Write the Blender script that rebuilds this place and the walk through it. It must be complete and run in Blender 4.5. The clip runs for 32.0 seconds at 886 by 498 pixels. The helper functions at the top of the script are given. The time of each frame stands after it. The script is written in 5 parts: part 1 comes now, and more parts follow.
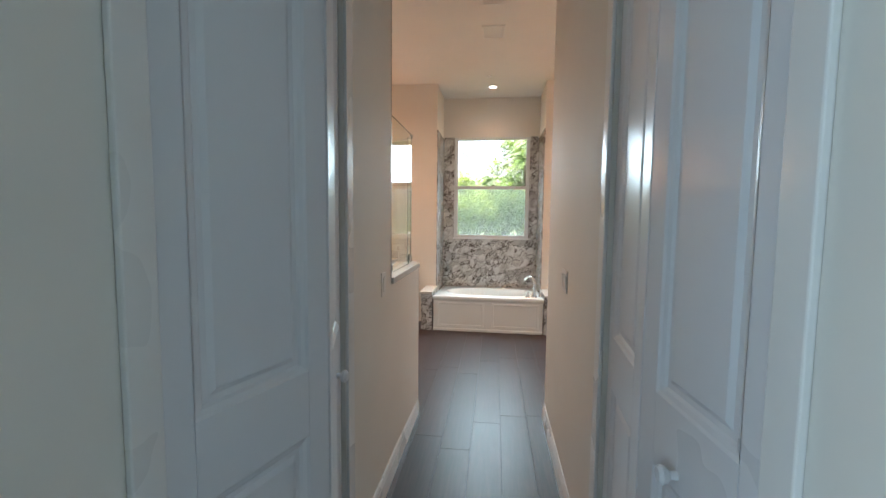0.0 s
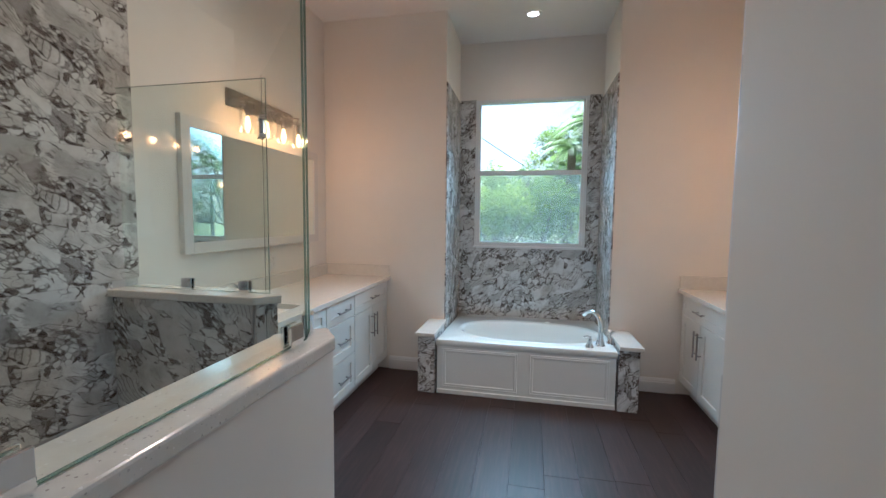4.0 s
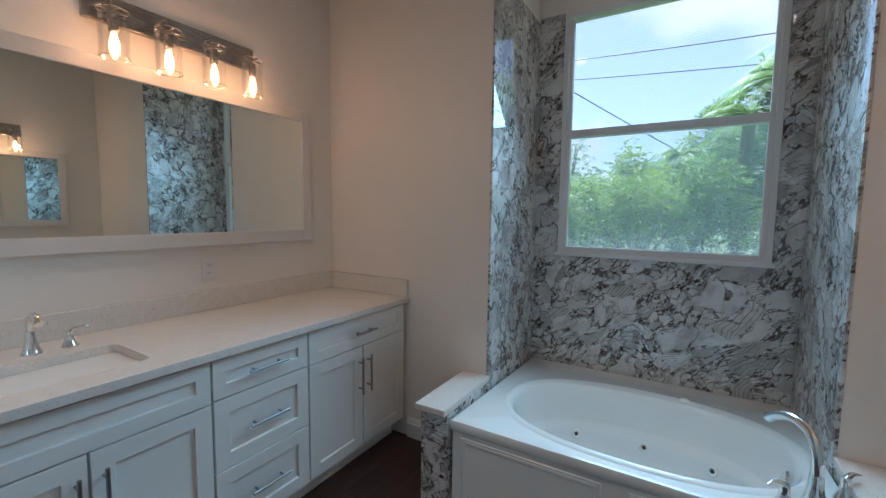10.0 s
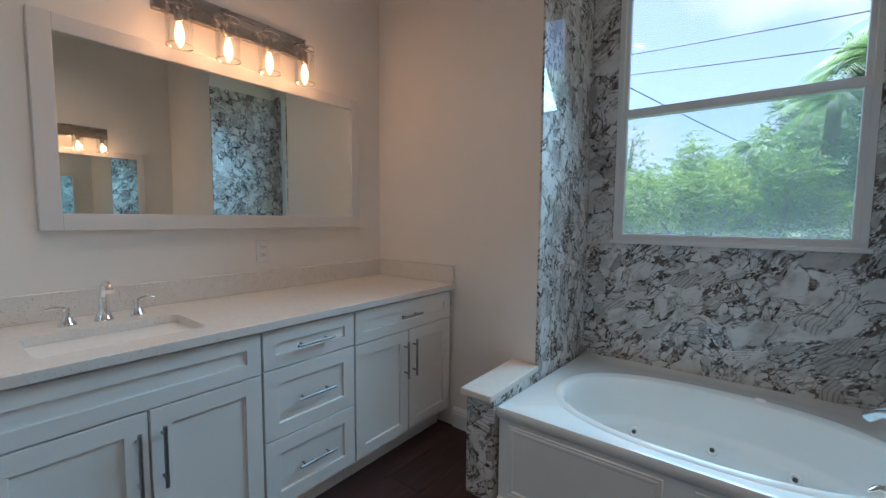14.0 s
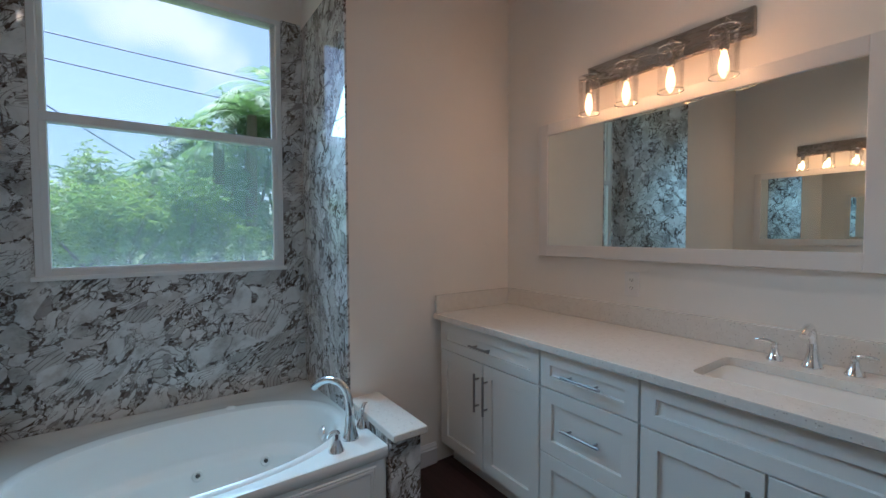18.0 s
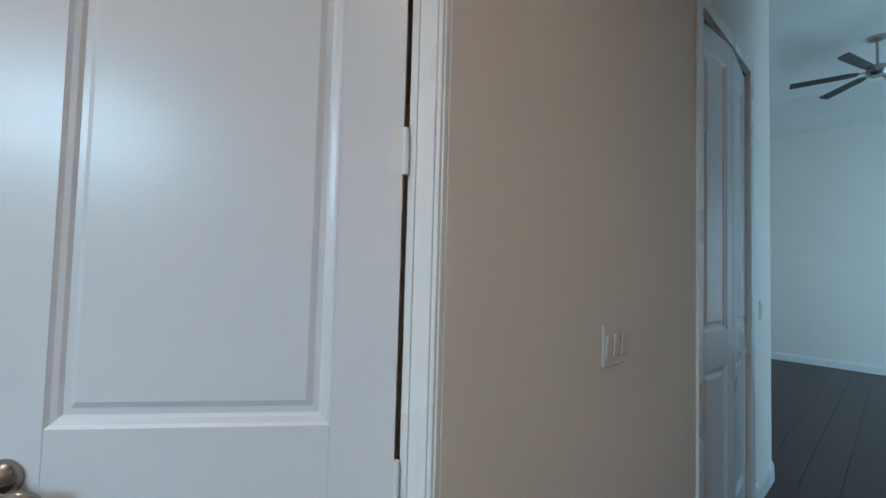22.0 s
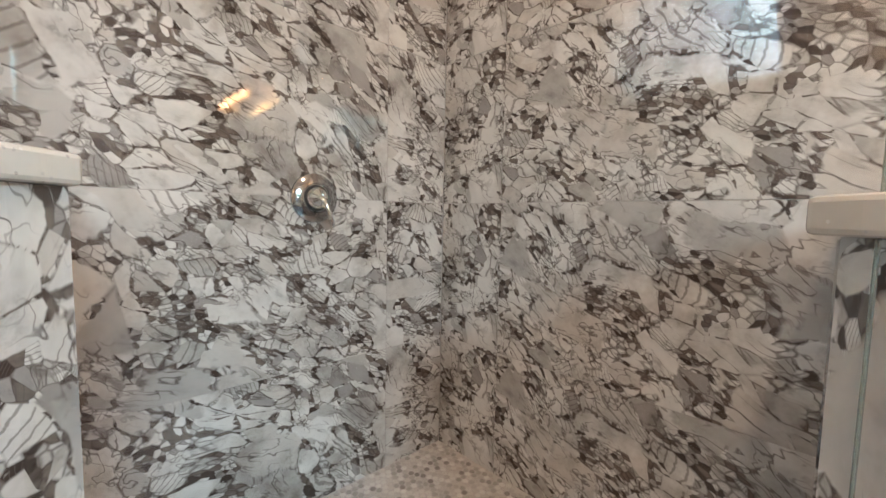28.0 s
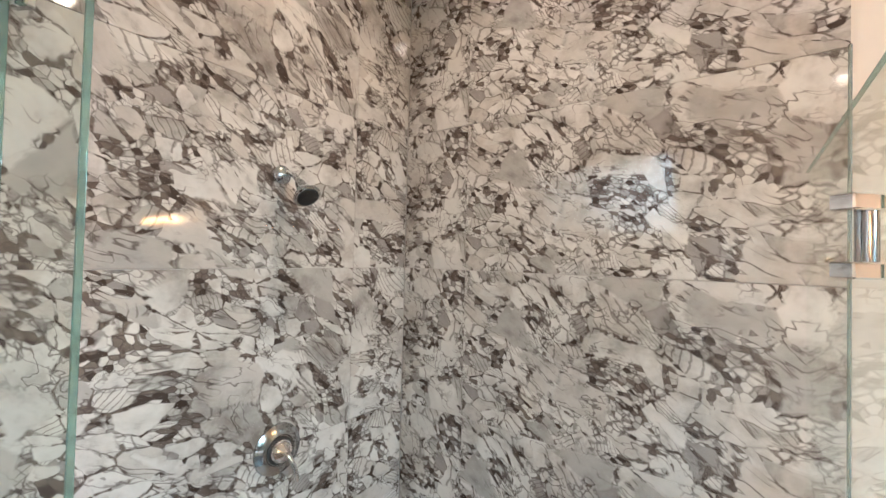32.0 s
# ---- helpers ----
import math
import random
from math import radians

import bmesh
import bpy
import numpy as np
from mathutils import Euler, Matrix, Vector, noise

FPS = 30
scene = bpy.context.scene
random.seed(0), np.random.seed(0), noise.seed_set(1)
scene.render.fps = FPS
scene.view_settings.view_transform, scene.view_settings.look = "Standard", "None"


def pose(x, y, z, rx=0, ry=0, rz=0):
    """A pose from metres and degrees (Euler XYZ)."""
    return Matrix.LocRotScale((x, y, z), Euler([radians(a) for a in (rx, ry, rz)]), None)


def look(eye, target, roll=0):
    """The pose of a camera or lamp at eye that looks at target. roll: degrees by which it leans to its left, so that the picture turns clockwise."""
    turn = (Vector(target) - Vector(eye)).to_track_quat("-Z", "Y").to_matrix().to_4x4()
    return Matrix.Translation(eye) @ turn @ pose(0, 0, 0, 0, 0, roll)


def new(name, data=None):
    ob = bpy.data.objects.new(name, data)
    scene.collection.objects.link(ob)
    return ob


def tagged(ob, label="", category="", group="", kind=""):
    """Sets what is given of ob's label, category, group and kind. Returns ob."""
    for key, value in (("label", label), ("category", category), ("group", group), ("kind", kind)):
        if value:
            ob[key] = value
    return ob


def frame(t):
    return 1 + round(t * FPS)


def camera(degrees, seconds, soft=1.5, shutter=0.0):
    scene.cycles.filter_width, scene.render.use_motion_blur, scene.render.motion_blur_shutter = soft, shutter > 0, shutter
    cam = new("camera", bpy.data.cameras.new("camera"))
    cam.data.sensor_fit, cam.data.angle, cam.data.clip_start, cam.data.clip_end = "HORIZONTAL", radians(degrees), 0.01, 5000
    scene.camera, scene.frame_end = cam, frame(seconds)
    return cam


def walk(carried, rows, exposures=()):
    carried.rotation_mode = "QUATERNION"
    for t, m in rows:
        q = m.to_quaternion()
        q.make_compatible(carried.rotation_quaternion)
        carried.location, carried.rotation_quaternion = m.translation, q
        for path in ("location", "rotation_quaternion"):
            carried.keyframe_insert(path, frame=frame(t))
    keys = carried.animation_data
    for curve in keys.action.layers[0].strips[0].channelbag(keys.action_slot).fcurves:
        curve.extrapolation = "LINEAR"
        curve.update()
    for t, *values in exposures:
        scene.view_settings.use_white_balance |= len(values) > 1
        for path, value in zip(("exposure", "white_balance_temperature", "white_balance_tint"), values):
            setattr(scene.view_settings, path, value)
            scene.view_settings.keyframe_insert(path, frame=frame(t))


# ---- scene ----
cam = camera(94.6, 32.0)
PATH = [
    (0, (0.496, 0.229, 1.405), (0.247, 2.207, 1.251), 0.6),
    (0.5, (0.486, 0.523, 1.414), (0.191, 2.496, 1.265), 0.5),
    (1, (0.474, 0.747, 1.412), (0.145, 2.715, 1.263), 0.6),
    (1.5, (0.477, 1.018, 1.422), (0.122, 2.981, 1.276), 0.7),
    (2, (0.477, 1.243, 1.417), (0.102, 3.202, 1.275), 0.7),
    (2.5, (0.48, 1.476, 1.408), (0.081, 3.431, 1.27), 0.4),
    (3, (0.467, 1.705, 1.426), (0.058, 3.657, 1.287), 0.4),
    (3.5, (0.445, 1.896, 1.41), (0.038, 3.849, 1.264), 0.6),
    (5.5, (0.487, 2.71, 1.365), (0.03, 4.649, 1.195), 0.5),
    (6, (0.468, 2.837, 1.373), (-0.006, 4.772, 1.195), 0.6),
    (6.5, (0.466, 2.981, 1.358), (-0.029, 4.91, 1.177), 0.6),
    (7, (0.49, 3.158, 1.349), (-0.035, 5.079, 1.165), 0.5),
    (7.5, (0.518, 3.328, 1.343), (-0.051, 5.237, 1.163), 0.5),
    (8, (0.523, 3.474, 1.331), (-0.091, 5.369, 1.152), 0.6),
    (8.5, (0.543, 3.572, 1.342), (-0.144, 5.442, 1.169), 0.7),
    (9, (0.559, 3.62, 1.335), (-0.224, 5.453, 1.169), 0.7),
    (9.5, (0.582, 3.653, 1.344), (-0.317, 5.431, 1.174), 0.7),
    (10, (0.61, 3.679, 1.34), (-0.416, 5.388, 1.17), 0.7),
    (10.5, (0.618, 3.69, 1.334), (-0.526, 5.322, 1.17), 0.7),
    (11, (0.636, 3.705, 1.335), (-0.624, 5.249, 1.165), 0.7),
    (11.5, (0.646, 3.695, 1.33), (-0.695, 5.169, 1.167), 0.6),
    (12, (0.657, 3.692, 1.313), (-0.742, 5.112, 1.152), 0.6),
    (12.5, (0.662, 3.693, 1.283), (-0.759, 5.091, 1.124), 0.7),
    (13, (0.648, 3.694, 1.241), (-0.754, 5.111, 1.081), 0.7),
    (13.5, (0.615, 3.703, 1.216), (-0.72, 5.184, 1.064), 0.7),
    (15.5, (0.521, 3.768, 1.318), (-0.002, 5.695, 1.195), -0.2),
    (16, (0.439, 3.779, 1.284), (0.286, 5.771, 1.2), -0.1),
    (16.5, (0.419, 3.774, 1.28), (0.617, 5.762, 1.201), -0.2),
    (17, (0.408, 3.768, 1.283), (0.959, 5.689, 1.207), -0.3),
    (17.5, (0.368, 3.754, 1.292), (1.253, 5.546, 1.219), -0.1),
    (18, (0.333, 3.72, 1.297), (1.488, 5.351, 1.225), -0.2),
    (18.5, (0.292, 3.708, 1.282), (1.687, 5.141, 1.228), 0.1),
    (19, (0.282, 3.706, 1.285), (1.869, 4.923, 1.251), 0.2),
    (19.5, (0.263, 3.69, 1.297), (2.024, 4.638, 1.273), 0.4),
    (20, (0.291, 3.64, 1.284), (2.186, 4.28, 1.281), 0.9),
    (20.5, (0.389, 3.553, 1.264), (2.371, 3.818, 1.307), 0.9),
    (21, (0.4, 3.496, 1.279), (2.38, 3.226, 1.338), 1.2),
    (21.5, (0.359, 3.502, 1.305), (2.166, 2.645, 1.34), 1.3),
    (22, (0.311, 3.57, 1.297), (1.8, 2.237, 1.378), 1.5),
    (22.5, (0.253, 3.661, 1.299), (1.34, 1.985, 1.399), 1.6),
    (23, (0.194, 3.715, 1.302), (0.836, 1.824, 1.418), 1.6),
    (23.5, (0.136, 3.755, 1.303), (0.343, 1.77, 1.425), 1.5),
    (24, (0.085, 3.75, 1.28), (-0.076, 1.76, 1.395), 1.4),
    (24.5, (0.018, 3.707, 1.235), (-0.473, 1.77, 1.331), 1.4),
    (25, (-0.046, 3.643, 1.179), (-0.807, 1.795, 1.234), 1.2),
    (25.5, (-0.112, 3.579, 1.061), (-1.072, 1.824, 1.076), 1.1),
    (26, (-0.141, 3.581, 0.919), (-1.255, 1.919, 0.881), 1.1),
    (26.5, (-0.164, 3.631, 0.844), (-1.38, 2.046, 0.758), 1.0),
    (28.5, (-0.159, 3.58, 1.148), (-1.555, 2.156, 0.989), 1.2),
    (29, (-0.172, 3.527, 1.272), (-1.588, 2.122, 1.13), 1.2),
    (29.5, (-0.191, 3.489, 1.376), (-1.623, 2.098, 1.253), 1.3),
    (30, (-0.19, 3.447, 1.46), (-1.65, 2.083, 1.367), 1.3),
    (30.5, (-0.201, 3.426, 1.531), (-1.688, 2.091, 1.471), 1.3),
    (31, (-0.155, 3.45, 1.597), (-1.674, 2.15, 1.567), 1.3),
    (31.5, (-0.104, 3.496, 1.653), (-1.669, 2.251, 1.652), 1.4),
    (32, (-0.024, 3.522, 1.72), (-1.633, 2.335, 1.762), 1.4),
]
walk(cam, [(t, look(eye, target, roll)) for t, eye, target, roll in PATH],
     exposures=[(0, 3.98, 6950, 23), (1, 4.0, 6850, 19), (2, 3.95, 6050, 16), (3, 3.78, 5650, 15), (6, 3.15, 5250, 13), (9, 2.9, 5250, 12), (12, 2.9, 5250, 12), (16, 3.02, 5300, 13), (17, 2.95, 5150, 13), (19, 2.75, 5450, 12),
                (20, 2.82, 6000, 15), (21, 2.92, 5800, 14), (22, 3.38, 5850, 14), (23, 3.72, 6000, 15), (24.5, 3.95, 6100, 17), (26, 4.08, 6450, 20), (29, 4.52, 6400, 18), (30.5, 4.54, 6300, 16), (32, 4.54, 6000, 15)])

# ---- world, sun, lamps ----
world = bpy.data.worlds.new("world")
scene.world = world
world.use_nodes = True
wn = world.node_tree.nodes
sky = wn.new("ShaderNodeTexSky")
sky.sky_type, sky.sun_disc = "NISHITA", False
SUN_EL, SUN_AZ = 60.0, 340.0          # degrees; azimuth clockwise from +y
sky.sun_elevation, sky.sun_rotation = radians(SUN_EL), radians(SUN_AZ)
wn["Background"].inputs[1].default_value = 0.026
wl = world.node_tree.links
way = wn.new("ShaderNodeTexCoord")
puff = wn.new("ShaderNodeTexNoise")
puff.inputs["Scale"].default_value, puff.inputs["Detail"].default_value, puff.inputs["Roughness"].default_value = 3.4, 7.0, 0.55
wl.new(way.outputs["Generated"], puff.inputs["Vector"])
veil = wn.new("ShaderNodeValToRGB")
veil.color_ramp.elements[0].color = (0.22, 0.22, 0.22, 1)
veil.color_ramp.elements[0].position, veil.color_ramp.elements[1].position = 0.50, 0.64
wl.new(puff.outputs[0], veil.inputs[0])
cloud = wn.new("ShaderNodeMix")
cloud.data_type = "RGBA"
wl.new(veil.outputs[0], cloud.inputs[0])
wl.new(sky.outputs[0], cloud.inputs[6])
cloud.inputs[7].default_value = (6.2, 6.2, 6.3, 1)
wl.new(cloud.outputs[2], wn["Background"].inputs[0])
sun = new("sun", bpy.data.lights.new("sun", "SUN"))
sun.data.energy, sun.data.angle, sun.data.color = 3.0, radians(0.5), (1.0, 0.95, 0.88)
to_sun = Vector((math.sin(radians(SUN_AZ)) * math.cos(radians(SUN_EL)), math.cos(radians(SUN_AZ)) * math.cos(radians(SUN_EL)), math.sin(radians(SUN_EL))))
sun.matrix_world = look(to_sun * 40, (0, 0, 0))
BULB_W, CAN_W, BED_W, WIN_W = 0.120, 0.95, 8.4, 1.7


# ---- materials ----
class Nodes:
    """A small builder of node materials."""

    def __init__(self, name):
        self.m = bpy.data.materials.new(name)
        self.m.use_nodes = True
        self.t = self.m.node_tree
        self.b = self.t.nodes["Principled BSDF"]

    def n(self, kind, **ins):
        node = self.t.nodes.new("ShaderNode" + kind)
        for k, v in ins.items():
            key = int(k[1:]) if k[0] == "i" and k[1:].isdigit() else k.replace("_", " ")
            self.put(node.inputs[key], v)
        return node

    def put(self, socket, v):
        if isinstance(v, bpy.types.NodeSocket):
            self.t.links.new(v, socket)
        elif isinstance(v, bpy.types.Node):
            self.t.links.new(v.outputs[0], socket)
        else:
            socket.default_value = v

    def math(self, op, a, b=0.0, c=None, clamp=False):
        node = self.n("Math", i0=a, i1=b)
        if c is not None:
            self.put(node.inputs[2], c)
        node.operation, node.use_clamp = op, clamp
        return node.outputs[0]

    def vec(self, op, a, b):
        node = self.n("VectorMath", i0=a, i1=b)
        node.operation = op
        return node.outputs[0]

    def ramp(self, fac, *stops, mode="LINEAR"):
        node = self.n("ValToRGB", Fac=fac)
        r = node.color_ramp
        r.interpolation = mode
        while len(r.elements) < len(stops):
            r.elements.new(0.5)
        for e, (p, c) in zip(r.elements, stops):
            e.position = p
            e.color = (*c, 1) if isinstance(c, tuple) else (c, c, c, 1)
        return node.outputs[0]

    def mix(self, fac, a, b, blend="MIX"):
        node = self.t.nodes.new("ShaderNodeMix")
        node.data_type, node.blend_type = "RGBA", blend
        self.put(node.inputs[0], fac)
        for s, v in ((node.inputs[6], a), (node.inputs[7], b)):
            self.put(s, (*v, 1) if isinstance(v, tuple) and len(v) == 3 else v)
        return node.outputs[2]

    def noise(self, vector, scale, detail=4, rough=0.55, out=0):
        node = self.n("TexNoise", Vector=vector, Scale=scale, Detail=detail, Roughness=rough)
        return node.outputs[out]

    def bump(self, height, strength=0.2, distance=0.002):
        self.put(self.b.inputs["Normal"], self.n("Bump", Strength=strength, Distance=distance, Height=height))

    def set(self, color=None, rough=None, metal=None, **more):
        if color is not None:
            self.put(self.b.inputs["Base Color"], (*color, 1) if isinstance(color, tuple) else color)
        if rough is not None:
            self.put(self.b.inputs["Roughness"], rough)
        if metal is not None:
            self.put(self.b.inputs["Metallic"], metal)
        for k, v in more.items():
            self.put(self.b.inputs[k.replace("_", " ")], v)
        return self.m


def paint(name, color, rough, grain=60.0, relief=0.08, mottle=0.04):
    """Painted plaster or wood: slight mottling, roller texture."""
    k = Nodes(name)
    p = k.n("NewGeometry").outputs["Position"]
    big, fine = k.noise(p, 1.7, 3), k.noise(p, grain, 5)
    dark = tuple(c * (1 - mottle * 2) for c in color)
    col = k.mix(k.math("MULTIPLY", big, 1.0), dark, tuple(min(1, c * (1 + mottle)) for c in color))
    k.bump(fine, relief, 0.0015)
    return k.set(col, k.math("MULTIPLY_ADD", big, 0.12, rough - 0.06))


def metal(name, color, rough, brushed=0.0):
    k = Nodes(name)
    p = k.n("TexCoord").outputs["Object"]
    s = k.noise(k.vec("MULTIPLY", p, (400, 25, 400)), 1.0, 2)
    if brushed:
        k.bump(s, brushed, 0.0004)
    return k.set(color, k.math("MULTIPLY_ADD", s, 0.1, rough - 0.05), 1.0)


def marble(name, local=False, stretch=(1.0, 1.0, 1.0), scale=1.0, bend=0.15, tilt=(38, 30, 30), daylight_tint=None):
    """Brecciated stone: pale angular shards, some cracked in parallel, in a grey and brown matrix with dark seams."""
    k = Nodes(name)
    p = k.n("TexCoord").outputs["Object"] if local else k.n("NewGeometry").outputs["Position"]
    p = k.vec("MULTIPLY", p, (scale, scale, scale))
    q = p
    for s, size in ((1.9, bend), (9.0, 0.022), (34.0, 0.005)):
        w = k.vec("SUBTRACT", k.noise(p, s, 2, 0.55, 1), (0.5, 0.5, 0.5))
        q = k.vec("ADD", q, k.vec("MULTIPLY", w, (size, size, size)))
    turned = k.n("Mapping", Vector=q)
    turned.inputs["Rotation"].default_value = tuple(radians(a) for a in tilt)
    q = k.vec("MULTIPLY", turned.outputs[0], stretch)

    def shards(vector, s, *palette):
        """One size of shards: distance to the joint, its random numbers, its colour, shaded softly across."""
        edge, cell = k.n("TexVoronoi", Vector=vector, Scale=s), k.n("TexVoronoi", Vector=vector, Scale=s)
        edge.feature = "DISTANCE_TO_EDGE"
        rgb = cell.outputs["Color"]
        c = k.n("SeparateColor", Color=rgb)
        own = k.vec("ADD", k.vec("MULTIPLY", vector, (s, s, s)), k.vec("MULTIPLY", rgb, (40, 40, 40)))
        soft = k.noise(own, 0.9, 5, 0.66)
        way = k.vec("SUBTRACT", rgb, (0.5, 0.5, 0.5))
        dot = k.n("VectorMath", i0=own, i1=way)
        dot.operation = "DOT_PRODUCT"
        wave = k.math("SINE", k.math("MULTIPLY_ADD", dot.outputs["Value"], 62.0, k.math("MULTIPLY", soft, 7.0)))
        band = k.math("MULTIPLY", k.ramp(wave, (0.62, 0.0), (0.95, 1.0)), k.math("GREATER_THAN", c.outputs[1], 0.74))
        col = k.ramp(c.outputs[0], *palette, mode="CONSTANT")
        col = k.mix(k.math("MULTIPLY", band, 0.62), col, (0.15, 0.128, 0.115))
        col = k.mix(1.0, col, k.ramp(soft, (0.25, 0.50), (0.42, 0.90), (0.55, 1.0), (0.72, 1.10)), "MULTIPLY")
        return edge.outputs["Distance"], c, col

    WHITE, CREAM, PALE, GREY, TAUPE, BROWN = (0.72, 0.708, 0.685), (0.61, 0.585, 0.555), (0.50, 0.485, 0.465), (0.37, 0.35, 0.335), (0.20, 0.168, 0.148), (0.075, 0.057, 0.049)
    e1, c1, big = shards(q, 6.0, (0.0, WHITE), (0.34, CREAM), (0.52, WHITE), (0.72, PALE), (0.88, CREAM))
    e2, c2, mid = shards(k.vec("ADD", q, (3.1, 1.7, 0.4)), 14.0, (0.0, WHITE), (0.32, CREAM), (0.50, PALE), (0.62, WHITE), (0.92, GREY))
    e3, c3, low = shards(k.vec("ADD", q, (1.3, 5.1, 2.2)), 46.0, (0.0, TAUPE), (0.18, GREY), (0.30, WHITE), (0.50, BROWN), (0.62, PALE), (0.74, TAUPE), (0.84, WHITE))
    zone, wide = k.noise(p, 3.4, 3, 0.6), k.noise(p, 7.5, 4, 0.65)

    def seam(e, thick, least):
        """A dark joint that swells and thins away."""
        w = k.math("MULTIPLY_ADD", k.math("SUBTRACT", wide, 0.42, clamp=True), thick, least)
        return k.math("SUBTRACT", 1.0, k.math("DIVIDE", e, w), clamp=True)

    def keep(e, c, share, lean, ragged):
        """Where shards of a size show: some of them, less a ragged border round each."""
        rim = k.math("MULTIPLY", k.math("SUBTRACT", wide, 0.48, clamp=True), ragged)
        some = k.math("LESS_THAN", k.math("MULTIPLY_ADD", k.math("SUBTRACT", zone, 0.5), lean, c.outputs[2]), share)
        return k.math("MULTIPLY", some, k.ramp(k.math("SUBTRACT", e, rim), (0.0, 0.0), (0.05, 1.0)))

    col = k.mix(k.math("MULTIPLY", seam(e3, 1.1, 0.04), 0.75), low, BROWN)
    mid = k.mix(k.math("MULTIPLY", seam(e2, 0.85, 0.014), 0.92), mid, BROWN)
    col = k.mix(keep(e2, c2, 0.74, 0.9, 0.8), col, mid)
    big = k.mix(k.math("MULTIPLY", seam(e1, 0.42, 0.003), 0.9), big, BROWN)
    col = k.mix(keep(e1, c1, 0.46, 1.6, 0.5), col, big)
    # long streaks and cracks along the grain, and smoky staining
    for squeeze, s, thin, weight in (((0.9, 5.0, 5.0), 1.6, 0.010, 0.85), ((2.4, 9.0, 9.0), 1.3, 0.016, 0.60)):
        crack = k.math("ABSOLUTE", k.math("SUBTRACT", k.noise(k.vec("MULTIPLY", q, squeeze), s, 3, 0.5), 0.5))
        gate = k.ramp(k.noise(p, 6.0, 2, 0.5), (0.46, 0.0), (0.56, weight))
        col = k.mix(k.math("MULTIPLY", gate, k.ramp(crack, (0.0, 1.0), (thin * 0.5, 0.8), (thin, 0.0))), col, (0.12, 0.10, 0.092))
    col = k.mix(1.0, col, k.ramp(k.noise(p, 4.2, 5, 0.65), (0.32, (0.56, 0.53, 0.51)), (0.50, 0.95), (0.72, 1.05)), "MULTIPLY")
    # Optional tint that puts cool daylight into the stone's colour.
    if daylight_tint:
        col = k.mix(1.0, col, daylight_tint, "MULTIPLY")
    return k.set(col, 0.045, Specular_IOR_Level=0.5)


def quartz():
    k = Nodes("quartz")
    p = k.n("NewGeometry").outputs["Position"]
    fleck = k.n("TexVoronoi", Vector=p, Scale=165.0)
    c = k.n("SeparateColor", Color=fleck.outputs["Color"])
    spot = k.math("MULTIPLY", k.math("GREATER_THAN", c.outputs[0], 0.82), k.math("LESS_THAN", fleck.outputs["Distance"], 0.34))
    base = k.mix(k.noise(p, 35, 4), (0.64, 0.61, 0.56), (0.76, 0.74, 0.69))
    col = k.mix(spot, base, k.mix(c.outputs[1], (0.40, 0.37, 0.335), (0.86, 0.85, 0.83)))
    return k.set(col, 0.16)


def plank_wood():
    k = Nodes("plank_wood")
    r = k.n("ObjectInfo").outputs["Random"]
    isl = k.n("NewGeometry").outputs["Random Per Island"]
    rnd = k.math("FRACT", k.math("ADD", r, k.math("MULTIPLY", isl, 7.3)))
    p = k.n("NewGeometry").outputs["Position"]
    p = k.vec("ADD", p, k.n("CombineXYZ", X=k.math("MULTIPLY", rnd, 19.0), Y=k.math("MULTIPLY", rnd, 31.0), Z=0.0).outputs[0])
    g = k.vec("MULTIPLY", p, (26, 1.6, 1))
    grain = k.noise(g, 2.2, 6, 0.65)
    fine = k.noise(k.vec("MULTIPLY", p, (180, 6, 1)), 1.0, 3)
    col = k.ramp(grain, (0.25, (0.026, 0.015, 0.014)), (0.5, (0.045, 0.025, 0.0235)), (0.78, (0.078, 0.044, 0.039)))
    col = k.mix(1.0, col, k.ramp(rnd, (0.0, 0.82), (1.0, 1.2)), "MULTIPLY")
    k.bump(k.math("ADD", grain, k.math("MULTIPLY", fine, 0.5)), 0.18, 0.001)
    return k.set(col, k.math("MULTIPLY_ADD", grain, 0.16, 0.33), Specular_IOR_Level=0.35)


def thin_glass(name, tint, gloss=1.0):
    """A sheet seen straight through, with its mirror gloss at a slant."""
    k = Nodes(name)
    thru, shine = k.n("BsdfTransparent", Color=(*tint, 1)), k.n("BsdfGlossy", Color=(1, 1, 1, 1), Roughness=0.0)
    f = k.math("MULTIPLY", k.n("Fresnel", IOR=1.5).outputs[0], gloss)
    mix = k.n("MixShader", Fac=f, i1=thru.outputs[0], i2=shine.outputs[0])
    k.t.links.new(mix.outputs[0], k.t.nodes["Material Output"].inputs[0])
    return k.m


def screen_mesh():
    """Fine woven screen: mostly seen through, a little light scattered."""
    k = Nodes("insect_screen")
    thru = k.n("BsdfTransparent", Color=(1, 1, 1, 1))
    veil = k.n("BsdfTranslucent", Color=(0.62, 0.80, 0.85, 1))
    mix = k.n("MixShader", Fac=0.20, i1=thru.outputs[0], i2=veil.outputs[0])
    k.t.links.new(mix.outputs[0], k.t.nodes["Material Output"].inputs[0])
    return k.m


def glow(name, color, strength):
    k = Nodes(name)
    return k.set((0.9, 0.8, 0.7), 0.4, Emission_Color=(*color, 1), Emission_Strength=strength)


